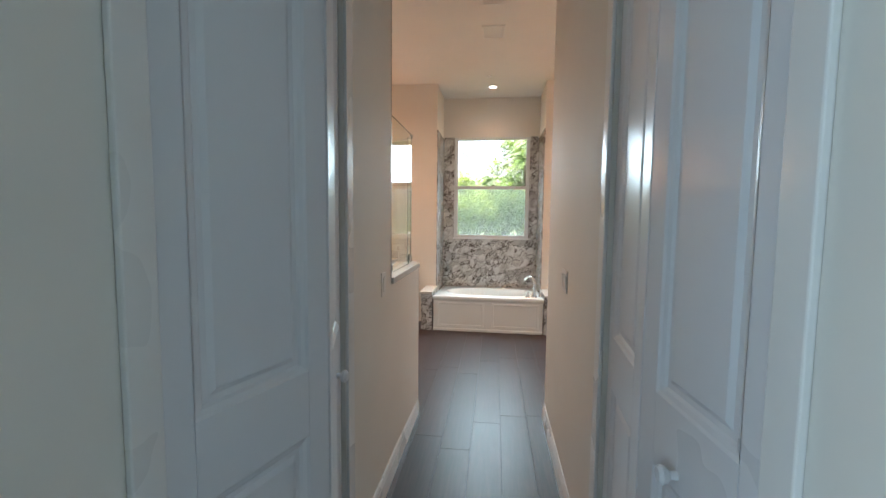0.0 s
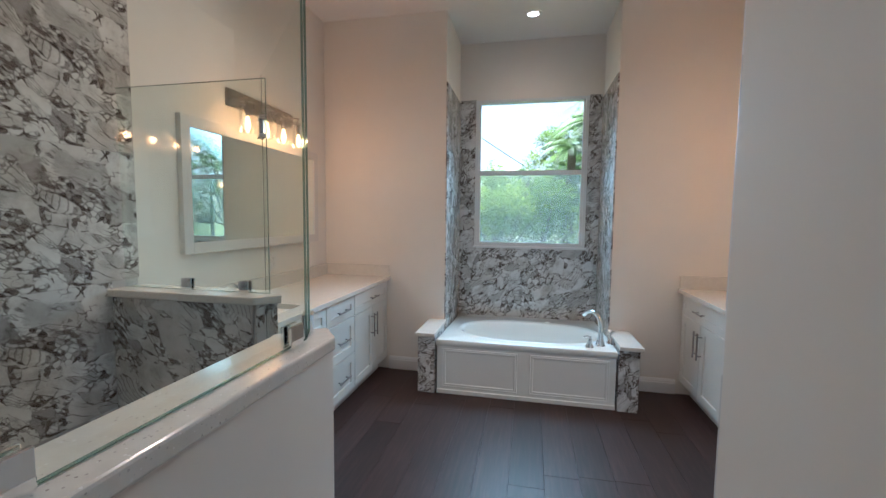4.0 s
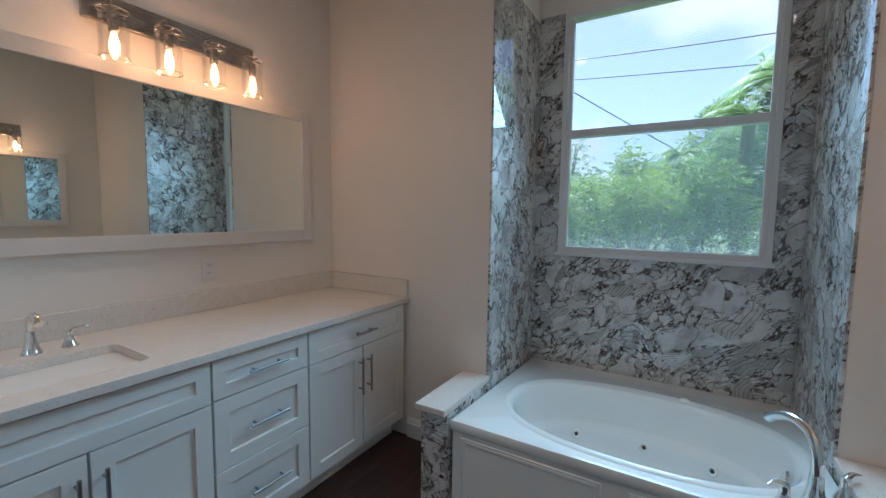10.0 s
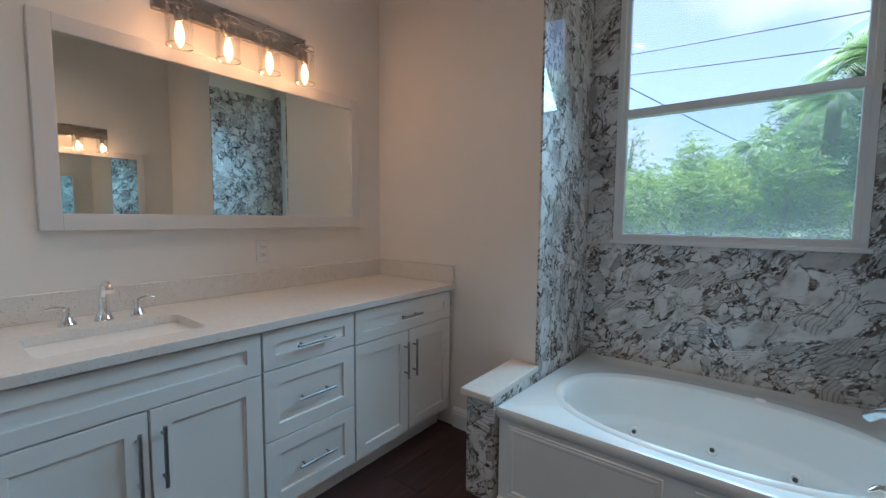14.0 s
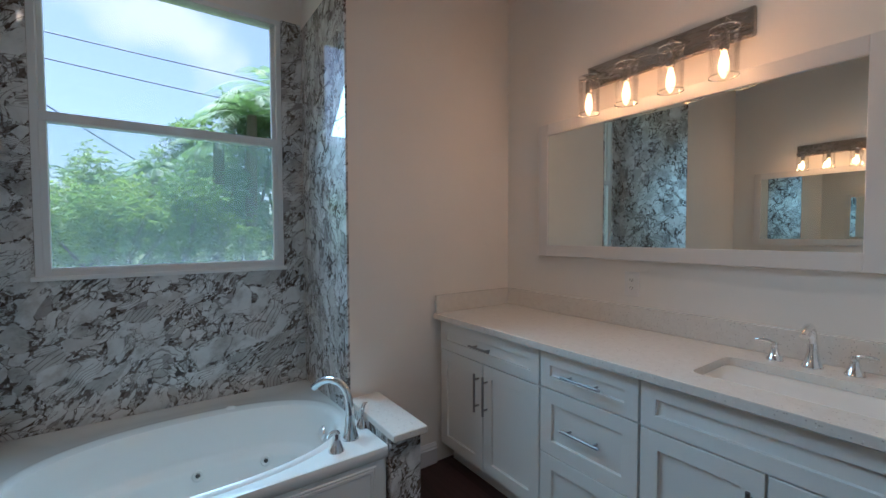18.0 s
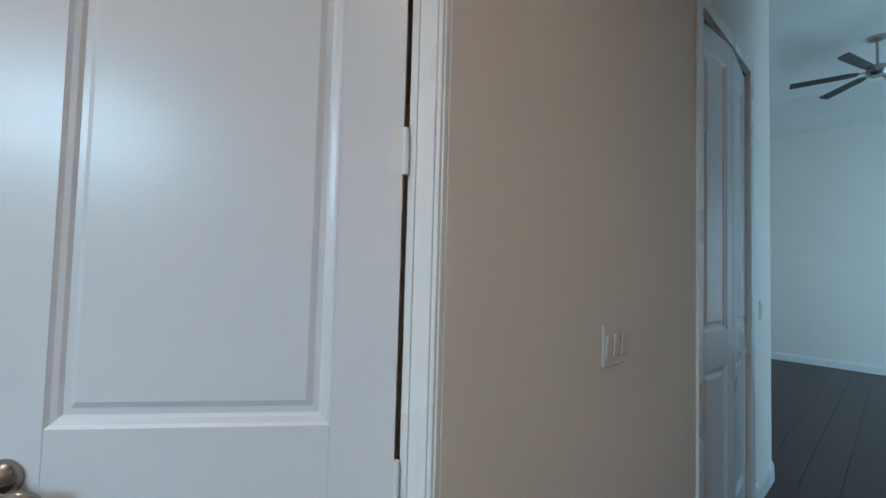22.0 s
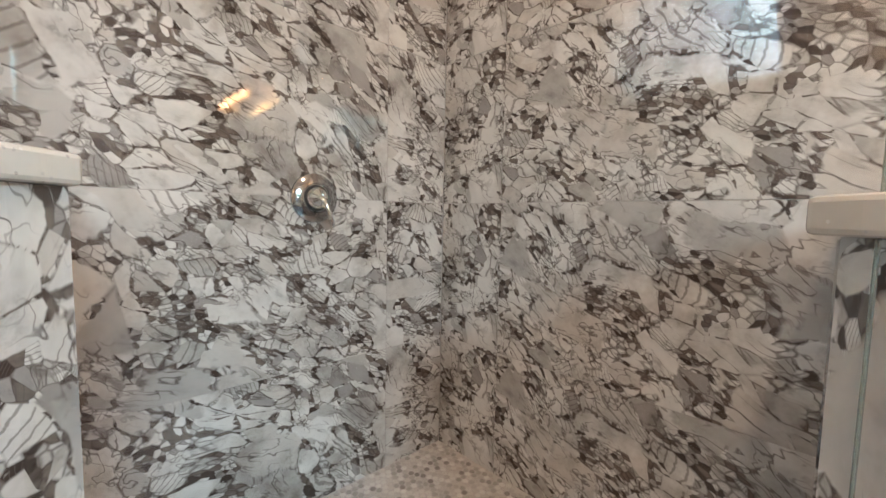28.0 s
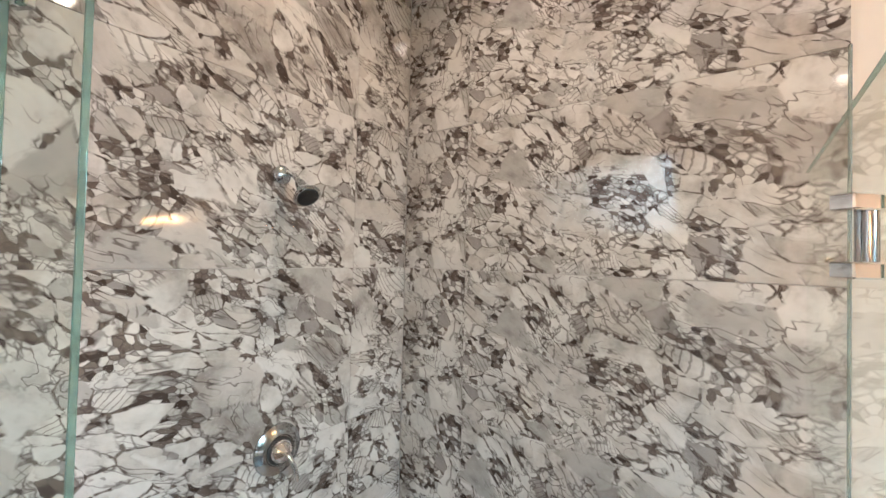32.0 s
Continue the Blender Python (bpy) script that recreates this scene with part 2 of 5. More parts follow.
def leaf_green(name, dark, light):
    """Leaves that let some sun through."""
    k = Nodes(name)
    r = k.n("NewGeometry").outputs["Random Per Island"]
    col = k.mix(r, dark, light)
    k.set(col, 0.6, Specular_IOR_Level=0.3)
    thru = k.n("BsdfTranslucent", Color=k.mix(0.25, col, (0.16, 0.28, 0.05)))
    both = k.n("MixShader", Fac=0.5, i1=k.b.outputs[0], i2=thru.outputs[0])
    k.t.links.new(both.outputs[0], k.t.nodes["Material Output"].inputs[0])
    return k.m


def grass_mat():
    k = Nodes("grass")
    p = k.n("NewGeometry").outputs["Position"]
    col = k.mix(k.noise(p, 3, 5), (0.035, 0.06, 0.015), (0.10, 0.13, 0.04))
    return k.set(col, 0.9)


WALL = paint("wall_paint", (0.79, 0.755, 0.70), 0.72)
CEIL = paint("ceiling_paint", (0.76, 0.74, 0.71), 0.7, 40, 0.25)
TRIM = paint("white_trim", (0.78, 0.78, 0.77), 0.28, 25, 0.03, 0.015)
CAB = paint("white_lacquer", (0.76, 0.77, 0.745), 0.30, 30, 0.03, 0.015)
DOORW = paint("door_white", (0.74, 0.75, 0.78), 0.30, 30, 0.03, 0.015)
ACRYL = paint("white_acrylic", (0.82, 0.855, 0.84), 0.12, 8, 0.01, 0.01)
APRON = paint("satin_acrylic", (0.80, 0.835, 0.83), 0.38, 12, 0.02, 0.01)
CERAM = paint("white_ceramic", (0.82, 0.81, 0.79), 0.08, 8, 0.01, 0.01)
DARK = paint("dark_gap", (0.03, 0.03, 0.03), 0.7)
GROUT = paint("grout", (0.50, 0.48, 0.46), 0.8)
# Last tuple: the alcove's bluish daylight, painted into this copy of the stone.
STONE = marble("breccia_slab", False, (0.82, 1.45, 1.45), 1.32, 0.34, (38, 30, 30), (1.0, 1.04, 1.07))
TILE = marble("breccia_tile", True, (0.70, 1.5, 1.5), 0.98, 0.24, (0, 32, 24))
QUARTZ = quartz()
WOOD = plank_wood()
CHROME = metal("chrome", (0.86, 0.87, 0.88), 0.07)
NICKEL = metal("brushed_nickel", (0.42, 0.39, 0.36), 0.28, 0.15)
NICKELD = metal("satin_nickel", (0.30, 0.285, 0.27), 0.22, 0.05)
STEEL = metal("satin_steel", (0.36, 0.355, 0.35), 0.36, 0.1)
SMOKE = metal("dark_bronze", (0.10, 0.10, 0.10), 0.35)
FRAME = paint("frame_paint", (0.68, 0.665, 0.64), 0.35, 25, 0.03, 0.015)
MIRROR = Nodes("mirror").set((0.86, 0.93, 0.915), 0.0, 1.0)
GLASS = thin_glass("shower_glass", (0.86, 0.925, 0.895))
GLEDGE = Nodes("glass_edge").set((0.36, 0.56, 0.50), 0.08, Transmission_Weight=0.75)
CLEDGE = Nodes("clear_glass_edge").set((0.55, 0.66, 0.62), 0.1, Transmission_Weight=0.8)
PANE = thin_glass("window_pane", (0.95, 0.97, 0.97), 0.6)
JAR = thin_glass("lamp_glass", (0.97, 0.97, 0.97), 0.45)
DOORGLASS = thin_glass("door_glass", (0.97, 0.985, 0.975), 0.05)
# Chrome again, with dark reflections put into a darker base colour.
DIMCHROME = metal("darkened_chrome", (0.52, 0.54, 0.56), 0.10)
GAPSHADE = paint("gap_shade", (0.48, 0.47, 0.46), 0.5)
SCREEN = screen_mesh()
BULB = glow("bulb_glow", (1.0, 0.50, 0.17), 0.55)
CANGLOW = glow("downlight_glow", (1.0, 0.95, 0.88), 0.8)
PLASTIC = paint("white_plastic", (0.74, 0.73, 0.71), 0.35, 20, 0.02, 0.01)
VINYL = paint("white_vinyl", (0.72, 0.75, 0.76), 0.35, 20, 0.02, 0.01)


# ---- mesh helpers ----
def part(name, bm, material, parent=None, label="", smooth=False):
    me = bpy.data.meshes.new(name)
    bmesh.ops.recalc_face_normals(bm, faces=bm.faces)
    bm.to_mesh(me)
    bm.free()
    me.materials.append(material)
    if smooth:
        me.polygons.foreach_set("use_smooth", [True] * len(me.polygons))
        me.set_sharp_from_angle(angle=radians(38))
    ob = new(name, me)
    ob.parent = parent
    return tagged(ob, label)


def thing(name, label, category, at=(0, 0, 0), rz=0.0, group=""):
    ob = new(name)
    ob.empty_display_size = 0.1
    ob.matrix_world = pose(*at, 0, 0, rz)
    return tagged(ob, label, category, group)


def fixed(name, bm, material, label="", category="", parent=None):
    """A piece of the setting."""
    return tagged(part(name, bm, material, parent), label, category, kind="structure")


def add_box(bm, x0, x1, y0, y1, z0, z1, bevel=0.0, seg=2):
    m = Matrix.LocRotScale(((x0 + x1) / 2, (y0 + y1) / 2, (z0 + z1) / 2), None, (abs(x1 - x0), abs(y1 - y0), abs(z1 - z0)))
    vs = bmesh.ops.create_cube(bm, size=1.0, matrix=m)["verts"]
    if bevel:
        es = list({e for v in vs for e in v.link_edges})
        bmesh.ops.bevel(bm, geom=es, offset=bevel, segments=seg, profile=0.5, affect="EDGES")
    return bm


def box(x0, x1, y0, y1, z0, z1, bevel=0.0, seg=2):
    return add_box(bmesh.new(), x0, x1, y0, y1, z0, z1, bevel, seg)


def boxes(*rows, bevel=0.0):
    bm = bmesh.new()
    for r in rows:
        add_box(bm, *r, bevel=bevel)
    return bm


def add_prism(bm, poly, z0, z1, bevel=0.0):
    low, top = [bm.verts.new((x, y, z0)) for x, y in poly], [bm.verts.new((x, y, z1)) for x, y in poly]
    bm.faces.new(low), bm.faces.new(top)
    n = len(poly)
    for i in range(n):
        bm.faces.new((low[i], low[(i + 1) % n], top[(i + 1) % n], top[i]))
    if bevel:
        es = list({e for v in low + top for e in v.link_edges})
        bmesh.ops.bevel(bm, geom=es, offset=bevel, segments=2, profile=0.5, affect="EDGES")
    return bm


def loft(bm, loops, cap0=True, cap1=True):
    rows = [[bm.verts.new(p) for p in loop] for loop in loops]
    for a, b in zip(rows, rows[1:]):
        n = len(a)
        for i in range(n):
            bm.faces.new((a[i], a[(i + 1) % n], b[(i + 1) % n], b[i]))
    if cap0:
        bm.faces.new(rows[0])
    if cap1:
        bm.faces.new(rows[-1])
    return bm


def ring(r, z, n=24, cx=0.0, cy=0.0):
    return [(cx + r * math.cos(2 * math.pi * i / n), cy + r * math.sin(2 * math.pi * i / n), z) for i in range(n)]


def lathe(profile, n=24, bm=None, caps=True):
    bm = bm or bmesh.new()
    return loft(bm, [ring(max(r, 1e-4), z, n) for r, z in profile], caps, caps)


def tube(path, radius, n=12, bm=None):
    """A round rod along a line of points; radius may be one per point."""
    bm = bm or bmesh.new()
    pts = [Vector(p) for p in path]
    rad = radius if isinstance(radius, (list, tuple)) else [radius] * len(pts)
    loops, side = [], None
    for i, p in enumerate(pts):
        d = (pts[min(i + 1, len(pts) - 1)] - pts[max(i - 1, 0)]).normalized()
        side = (side - d * side.dot(d)).normalized() if side else d.orthogonal().normalized()
        up = d.cross(side)
        loops.append([p + rad[i] * (math.cos(a) * side + math.sin(a) * up) for a in (2 * math.pi * j / n for j in range(n))])
    return loft(bm, loops)


def rrect(cx, cy, hx, hy, r, z, n=6):
    out = []
    for sx, sy, a0 in ((1, 1, 0), (-1, 1, 90), (-1, -1, 180), (1, -1, 270)):
        for i in range(n + 1):
            a = radians(a0 + 90 * i / n)
            out.append((cx + sx * (hx - r) + r * math.cos(a), cy + sy * (hy - r) + r * math.sin(a), z))
    return out


def square_ring(cx, cy, x0, x1, y0, y1, loop, z):
    """Points of a rectangle's outline, one towards each point of loop."""
    out = []
    for px, py, _ in loop:
        dx, dy = px - cx, py - cy
        s = min(((x1 - cx) / dx) if dx > 1e-9 else ((x0 - cx) / dx if dx < -1e-9 else 1e9), ((y1 - cy) / dy) if dy > 1e-9 else ((y0 - cy) / dy if dy < -1e-9 else 1e9))
        out.append((cx + dx * s, cy + dy * s, z))
    for c in ((x0, y0), (x0, y1), (x1, y0), (x1, y1)):
        k = min(range(len(out)), key=lambda i: math.hypot(out[i][0] - c[0], out[i][1] - c[1]))
        out[k] = (*c, z)
    return out


def moved(bm, m):
    bmesh.ops.transform(bm, matrix=m, verts=bm.verts)
    return bm


# ---- plan ----
XW, XE, YN, YB = -1.41, 2.185, 5.615, 6.315      # west, east, north wall; back of the tub's alcove
XA, XB = -0.275, 1.111                            # alcove's sides
HL, HR, YS = -0.035, 0.865, 0.24                  # hall's sides, its end at the bedroom
YSH, ZC = 2.285, 3.13                             # shower's south wall; ceiling
WX0, WX1, WZ0, WZ1 = -0.11, 0.98, 1.10, 2.57      # window opening
BY0, BY1, BZ = 0.80, 1.63, 2.43                   # folding doors' openings
SY = -4.45                                        # bedroom's far wall
BX0, BX1, BZC = -2.4, 3.6, 3.42

# ---- structure ----
fixed("wall_west", box(XW - 0.12, XW, YSH - 0.12, YN + 0.12, 0, ZC), WALL, "off-white painted bathroom wall", "wall")
fixed("wall_north_1", box(XW, XA, YN, YN + 0.12, 0, ZC), WALL, "off-white painted wall beside the tub alcove", "wall")
fixed("wall_north_2", box(XB, XE, YN, YN + 0.12, 0, ZC), WALL, "off-white painted wall beside the tub alcove", "wall")
fixed("wall_alcove_1", box(XA - 0.12, XA, YN + 0.12, YB + 0.14, 0, ZC), WALL, "off-white painted alcove side wall", "wall")
fixed("wall_alcove_2", box(XB, XB + 0.12, YN + 0.12, YB + 0.14, 0, ZC), WALL, "off-white painted alcove side wall", "wall")
fixed("wall_alcove_back", boxes((XA, WX0, YB, YB + 0.14, 0, ZC), (WX1, XB, YB, YB + 0.14, 0, ZC), (WX0, WX1, YB, YB + 0.14, 0, WZ0), (WX0, WX1, YB, YB + 0.14, WZ1, ZC)), WALL, "off-white painted alcove wall around a window", "wall")
fixed("wall_east", box(XE, XE + 0.12, 1.75, YN + 0.12, 0, ZC), WALL, "off-white painted bathroom wall", "wall")
fixed("wall_vanity_end", boxes((1.60, XE, 3.60, 3.72, 0, ZC), (1.66, 1.78, 3.066, 3.60, 0, ZC)), WALL, "off-white painted wall at the end of a vanity", "wall")
fixed("wall_toilet_room", boxes((0.945, 1.66, 2.966, 3.066, 2.44, ZC), (1.66, 1.78, 2.966, 3.066, 0, ZC)), WALL, "off-white painted wall over a door", "wall")
fixed("wall_closing", boxes((0.945, XE, 1.75, 1.85, 0, ZC), (1.50, 1.60, 0.24, 1.75, 0, ZC), (-0.80, -0.70, 0.24, YSH - 0.12, 0, ZC)), WALL, "plain closet walls", "wall")
fixed("wall_shower_south", box(XW, HL - 0.08, YSH - 0.12, YSH, 0, ZC), WALL, "wall behind the shower tiles", "wall")
fixed("wall_hall_1", boxes((HL - 0.08, HL, YS, BY0, 0, ZC), (HL - 0.08, HL, BY1, YSH, 0, ZC), (HL - 0.08, HL, BY0, BY1, BZ, ZC)), WALL, "off-white painted hall wall with a closet opening", "wall")
fixed("wall_hall_2", boxes((HR, HR + 0.08, YS, BY0, 0, ZC), (HR, HR + 0.08, BY1, 3.066, 0, ZC), (HR, HR + 0.08, BY0, BY1, BZ, ZC)), WALL, "off-white painted hall wall with a closet opening", "wall")
fixed("wall_bedroom_north", boxes((BX0, HL - 0.08, YS - 0.12, YS, 0, 3.9), (HR + 0.08, BX1, YS - 0.12, YS, 0, 3.9), (HL - 0.08, HR + 0.08, YS - 0.12, YS, ZC, 3.9)), WALL, "pale painted bedroom wall", "wall")
fixed("wall_bedroom_south", box(BX0, BX1, SY - 0.12, SY, 0, 3.9), WALL, "pale painted bedroom wall", "wall")
fixed("wall_bedroom_east", box(BX1, BX1 + 0.12, SY - 0.12, YS, 0, 3.9), WALL, "pale painted bedroom wall", "wall")
BWY0, BWY1 = -3.9, -0.7
fixed("wall_bedroom_west", boxes((BX0 - 0.12, BX0, SY - 0.12, BWY0, 0, 3.9), (BX0 - 0.12, BX0, BWY1, YS, 0, 3.9), (BX0 - 0.12, BX0, BWY0, BWY1, 0, 0.3), (BX0 - 0.12, BX0, BWY0, BWY1, 2.6, 3.9)), WALL, "pale painted bedroom wall with a wide window opening", "wall")
fixed("ceiling", box(XW - 0.12, XE + 0.12, YS, YB + 0.14, ZC, ZC + 0.1), CEIL, "off-white textured ceiling", "ceiling")
TX0, TX1, TY0, TY1 = -1.3, 2.3, SY + 0.75, -0.7
Z0, Z1 = BZC, BZC + 0.30
def flat_loop(x0, x1, y0, y1, z):
    return [(x0, y0, z), (x1, y0, z), (x1, y1, z), (x0, y1, z)]


fixed("ceiling_bedroom", loft(bmesh.new(), [flat_loop(BX0, BX1, SY, YS - 0.12, Z1 + 0.08), flat_loop(BX0, BX1, SY, YS - 0.12, Z0), flat_loop(TX0, TX1, TY0, TY1, Z0), flat_loop(TX0, TX1, TY0, TY1, Z1)]), CEIL, "off-white bedroom tray ceiling", "ceiling")
# Out of view; the eave's depth is made up to keep sun out.
fixed("roof", boxes((-8, 8, -6, 7.75, 3.95, 4.05), (-3, 4, 6.455, 7.75, 3.55, 3.60)), CEIL, "unseen roof deck and deep eave, added to block the sun", "roof")
floor = fixed("floor", boxes((XW - 0.12, XE + 0.12, YS, YB + 0.14, -0.12, -0.012), (BX0 - 0.12, BX1 + 0.12, SY - 0.12, YS, -0.12, -0.012)), DARK, "dark brown wood-look plank floor", "floor")


def skirting(name, x0, y0, x1, y1, nx, ny):
    """A baseboard on a wall's face along a line, with its normal into the room."""
    bm = bmesh.new()
    d = Vector((x1 - x0, y1 - y0, 0))
    prof = ((0.0, 0.0), (0.014, 0.0), (0.014, 0.085), (0.011, 0.092), (0.011, 0.100), (0.006, 0.112), (0.004, 0.118), (0.0, 0.118))
    a = [bm.verts.new((x0 + nx * u, y0 + ny * u, z)) for u, z in prof]
    b = [bm.verts.new((x1 + nx * u, y1 + ny * u, z)) for u, z in prof]
    for i in range(len(prof)):
        j = (i + 1) % len(prof)
        bm.faces.new((a[i], a[j], b[j], b[i]))
    bm.faces.new(a), bm.faces.new(b)
    return fixed(name, bm, TRIM, "white painted baseboard", "baseboard")


skirting("baseboard_1", -0.785, YN, -0.40, YN, 0, -1)
skirting("baseboard_2", 1.25, YN, 1.62, YN, 0, -1)
skirting("baseboard_3", HL, BY1 + 0.07, HL, 3.035, 1, 0)
skirting("baseboard_4", HR, BY1 + 0.07, HR, 3.066, -1, 0)
skirting("baseboard_5", HL, YS, HL, BY0 - 0.07, 1, 0)
skirting("baseboard_6", HR, YS, HR, BY0 - 0.07, -1, 0)
skirting("baseboard_7", BX0, SY, BX1, SY, 0, 1)


# ---- window ----
def window(name, x0, x1, z0, z1, y):
    w = tagged(new(name), "white vinyl single-hung window with clear glass", "window", kind="structure")
    w.location = (0, 0, 0)
    f, zm = 0.027, (z0 + z1) / 2 + 0.010
    part("window_frame", boxes((x0, x0 + f, y + 0.01, y + 0.10, z0, z1), (x1 - f, x1, y + 0.01, y + 0.10, z0, z1), (x0 + f, x1 - f, y + 0.01, y + 0.10, z1 - f, z1), (x0 + f, x1 - f, y + 0.01, y + 0.10, z0, z0 + f)), VINYL, w)
    part("sash_top", boxes((x0 + f, x0 + f + 0.02, y + 0.05, y + 0.08, zm, z1 - f), (x1 - f - 0.02, x1 - f, y + 0.05, y + 0.08, zm, z1 - f), (x0 + f, x1 - f, y + 0.05, y + 0.08, zm - 0.02, zm + 0.022)), VINYL, w)
    part("sash_bottom", boxes((x0 + f, x0 + f + 0.026, y + 0.015, y + 0.05, z0 + f, zm), (x1 - f - 0.026, x1 - f, y + 0.015, y + 0.05, z0 + f, zm), (x0 + f + 0.026, x1 - f - 0.026, y + 0.015, y + 0.05, z0 + f, z0 + f + 0.018), (x0 + f, x1 - f, y + 0.012, y + 0.05, zm - 0.022, zm + 0.024), bevel=0.003), VINYL, w)
    part("window_sill", box(x0 - 0.012, x1 + 0.012, y - 0.022, y + 0.02, z0 - 0.012, z0 + 0.008, 0.003), VINYL, w, "thin white sill")
    for a, b, yy in ((zm + 0.02, z1 - f, y + 0.065), (z0 + f + 0.018, zm - 0.02, y + 0.034)):
        p = part("pane", box(x0 + f + 0.015, x1 - f - 0.015, yy - 0.002, yy + 0.002, a - 0.005, b + 0.005), PANE, w)
        p.visible_shadow = False
    s = part("insect_screen", box(x0 + f, x1 - f, y + 0.092, y + 0.094, z0 + f, zm), SCREEN, w, "fine grey insect screen")
    s.visible_shadow = False
    return w


window("window_1", WX0, WX1, WZ0, WZ1, YB - 0.012)
bw = tagged(new("window_2"), "wide bedroom window with a white frame", "window", kind="structure")
part("window_frame", boxes((BX0 - 0.09, BX0 - 0.02, BWY0, BWY0 + 0.05, 0.3, 2.6), (BX0 - 0.09, BX0 - 0.02, BWY1 - 0.05, BWY1, 0.3, 2.6), (BX0 - 0.09, BX0 - 0.02, BWY0, BWY1, 2.55, 2.6), (BX0 - 0.09, BX0 - 0.02, BWY0, BWY1, 0.3, 0.35), (BX0 - 0.09, BX0 - 0.02, (BWY0 + BWY1) / 2 - 0.025, (BWY0 + BWY1) / 2 + 0.025, 0.35, 2.55)), VINYL, bw)
pb = part("pane", box(BX0 - 0.06, BX0 - 0.055, BWY0, BWY1, 0.3, 2.6), PANE, bw)
pb.visible_shadow = False
day = new("bedroom_daylight", bpy.data.lights.new("bedroom_daylight", "AREA"))
day.data.shape, day.data.size, day.data.size_y, day.data.energy, day.data.color = "RECTANGLE", BWY1 - BWY0 - 0.2, 2.1, BED_W, (0.46, 0.79, 1.0)
day.matrix_world = look((BX0 - 0.01, (BWY0 + BWY1) / 2, 1.45), (BX0 + 1, (BWY0 + BWY1) / 2, 1.45))

sill = new("window_daylight", bpy.data.lights.new("window_daylight", "AREA"))
sill.data.shape, sill.data.size, sill.data.size_y, sill.data.energy, sill.data.color = "RECTANGLE", WX1 - WX0 - 0.12, 0.62, WIN_W, (0.54, 0.88, 1.0)
sill.data.spread = radians(100)
sill.matrix_world = look(((WX0 + WX1) / 2, YB - 0.24, 2.16), ((WX0 + WX1) / 2, YB - 2.24, 0.41))

# ---- bathtub ----
tub = thing("bathtub", "white acrylic jetted drop-in bathtub with panelled apron", "bathtub", (0, 0, 0))
TX_0, TX_1, TYF, TYB, TZ = -0.252, 1.098, 5.192, 6.298, 0.435
tcx, tcy = 0.46, 5.64


def oval(rx, ry, z, cx=tcx, cy=tcy, n=64, e=2.35):
    out = []
    for i in range(n):
        a = 2 * math.pi * (i + 0.5) / n
        c, s = math.cos(a), math.sin(a)
        out.append((cx + rx * math.copysign(abs(c) ** (2 / e), c), cy + ry * math.copysign(abs(s) ** (2 / e), s), z))
    return out


def shear_rim(bm):
    """Shears the rim down from apron to back wall, to fit the camera's view."""
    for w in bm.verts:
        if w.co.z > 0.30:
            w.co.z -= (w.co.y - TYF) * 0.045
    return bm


o = oval(0.56, 0.47, TZ)
bm = bmesh.new()
loft(bm, [square_ring(tcx, tcy, TX_0 + 0.006, TX_1, TYF + 0.012, TYB, o, TZ - 0.055), square_ring(tcx, tcy, TX_0, TX_1, TYF, TYB, o, TZ - 0.040), square_ring(tcx, tcy, TX_0, TX_1, TYF, TYB, o, TZ - 0.014), square_ring(tcx, tcy, TX_0 + 0.003, TX_1, TYF + 0.004, TYB, o, TZ - 0.004), square_ring(tcx, tcy, TX_0 + 0.010, TX_1 - 0.001, TYF + 0.013, TYB - 0.001, o, TZ),
          oval(0.625, 0.435, TZ + 0.001, cy=5.672), oval(0.612, 0.425, TZ + 0.008, cy=5.668), oval(0.585, 0.395, TZ + 0.012, cy=5.655), oval(0.568, 0.365, TZ + 0.006, cy=5.637), oval(0.556, 0.347, TZ - 0.010), oval(0.545, 0.335, TZ - 0.06), oval(0.530, 0.322, TZ - 0.14), oval(0.517, 0.312, TZ - 0.19), oval(0.508, 0.302, TZ - 0.205), oval(0.478, 0.272, TZ - 0.222), oval(0.468, 0.262, TZ - 0.245), oval(0.455, 0.25, TZ - 0.31), oval(0.42, 0.22, TZ - 0.365), oval(0.34, 0.15, TZ - 0.385)], cap0=False)
part("basin", shear_rim(bm), ACRYL, tub, smooth=True)
ap = part("apron", box(TX_0 + 0.008, TX_1 - 0.006, 5.204, 5.25, 0, TZ - 0.05), APRON, tub)
part("base_strip", box(TX_0 + 0.008, TX_1 - 0.006, 5.190, 5.206, 0.0, 0.032, 0.003), APRON, tub)
for x0, x1 in ((TX_0 + 0.050, 0.385), (0.475, TX_1 - 0.050)):
    bm = bmesh.new()
    rows = []
    for inset, y in ((0.0, 5.2045), (0.002, 5.2005), (0.006, 5.1990), (0.011, 5.2020), (0.015, 5.1995), (0.024, 5.1995), (0.028, 5.2030), (0.031, 5.2060)):
        rows.append([(x0 + inset, y, 0.052 + inset), (x1 - inset, y, 0.052 + inset), (x1 - inset, y, 0.362 - inset), (x0 + inset, y, 0.362 - inset)])
    part("apron_moulding", loft(bm, rows, False, False), APRON, tub, "raised picture-frame moulding")


def on_basin(u, z):
    """A point of the basin's back at a place along it, and the way it faces."""
    f = abs(u - tcx) / 0.466
    return Vector((u, tcy + 0.259 * (1 - f ** 2.35) ** (1 / 2.35), z)), Vector((tcx - u, -0.55, 0.25)).normalized()


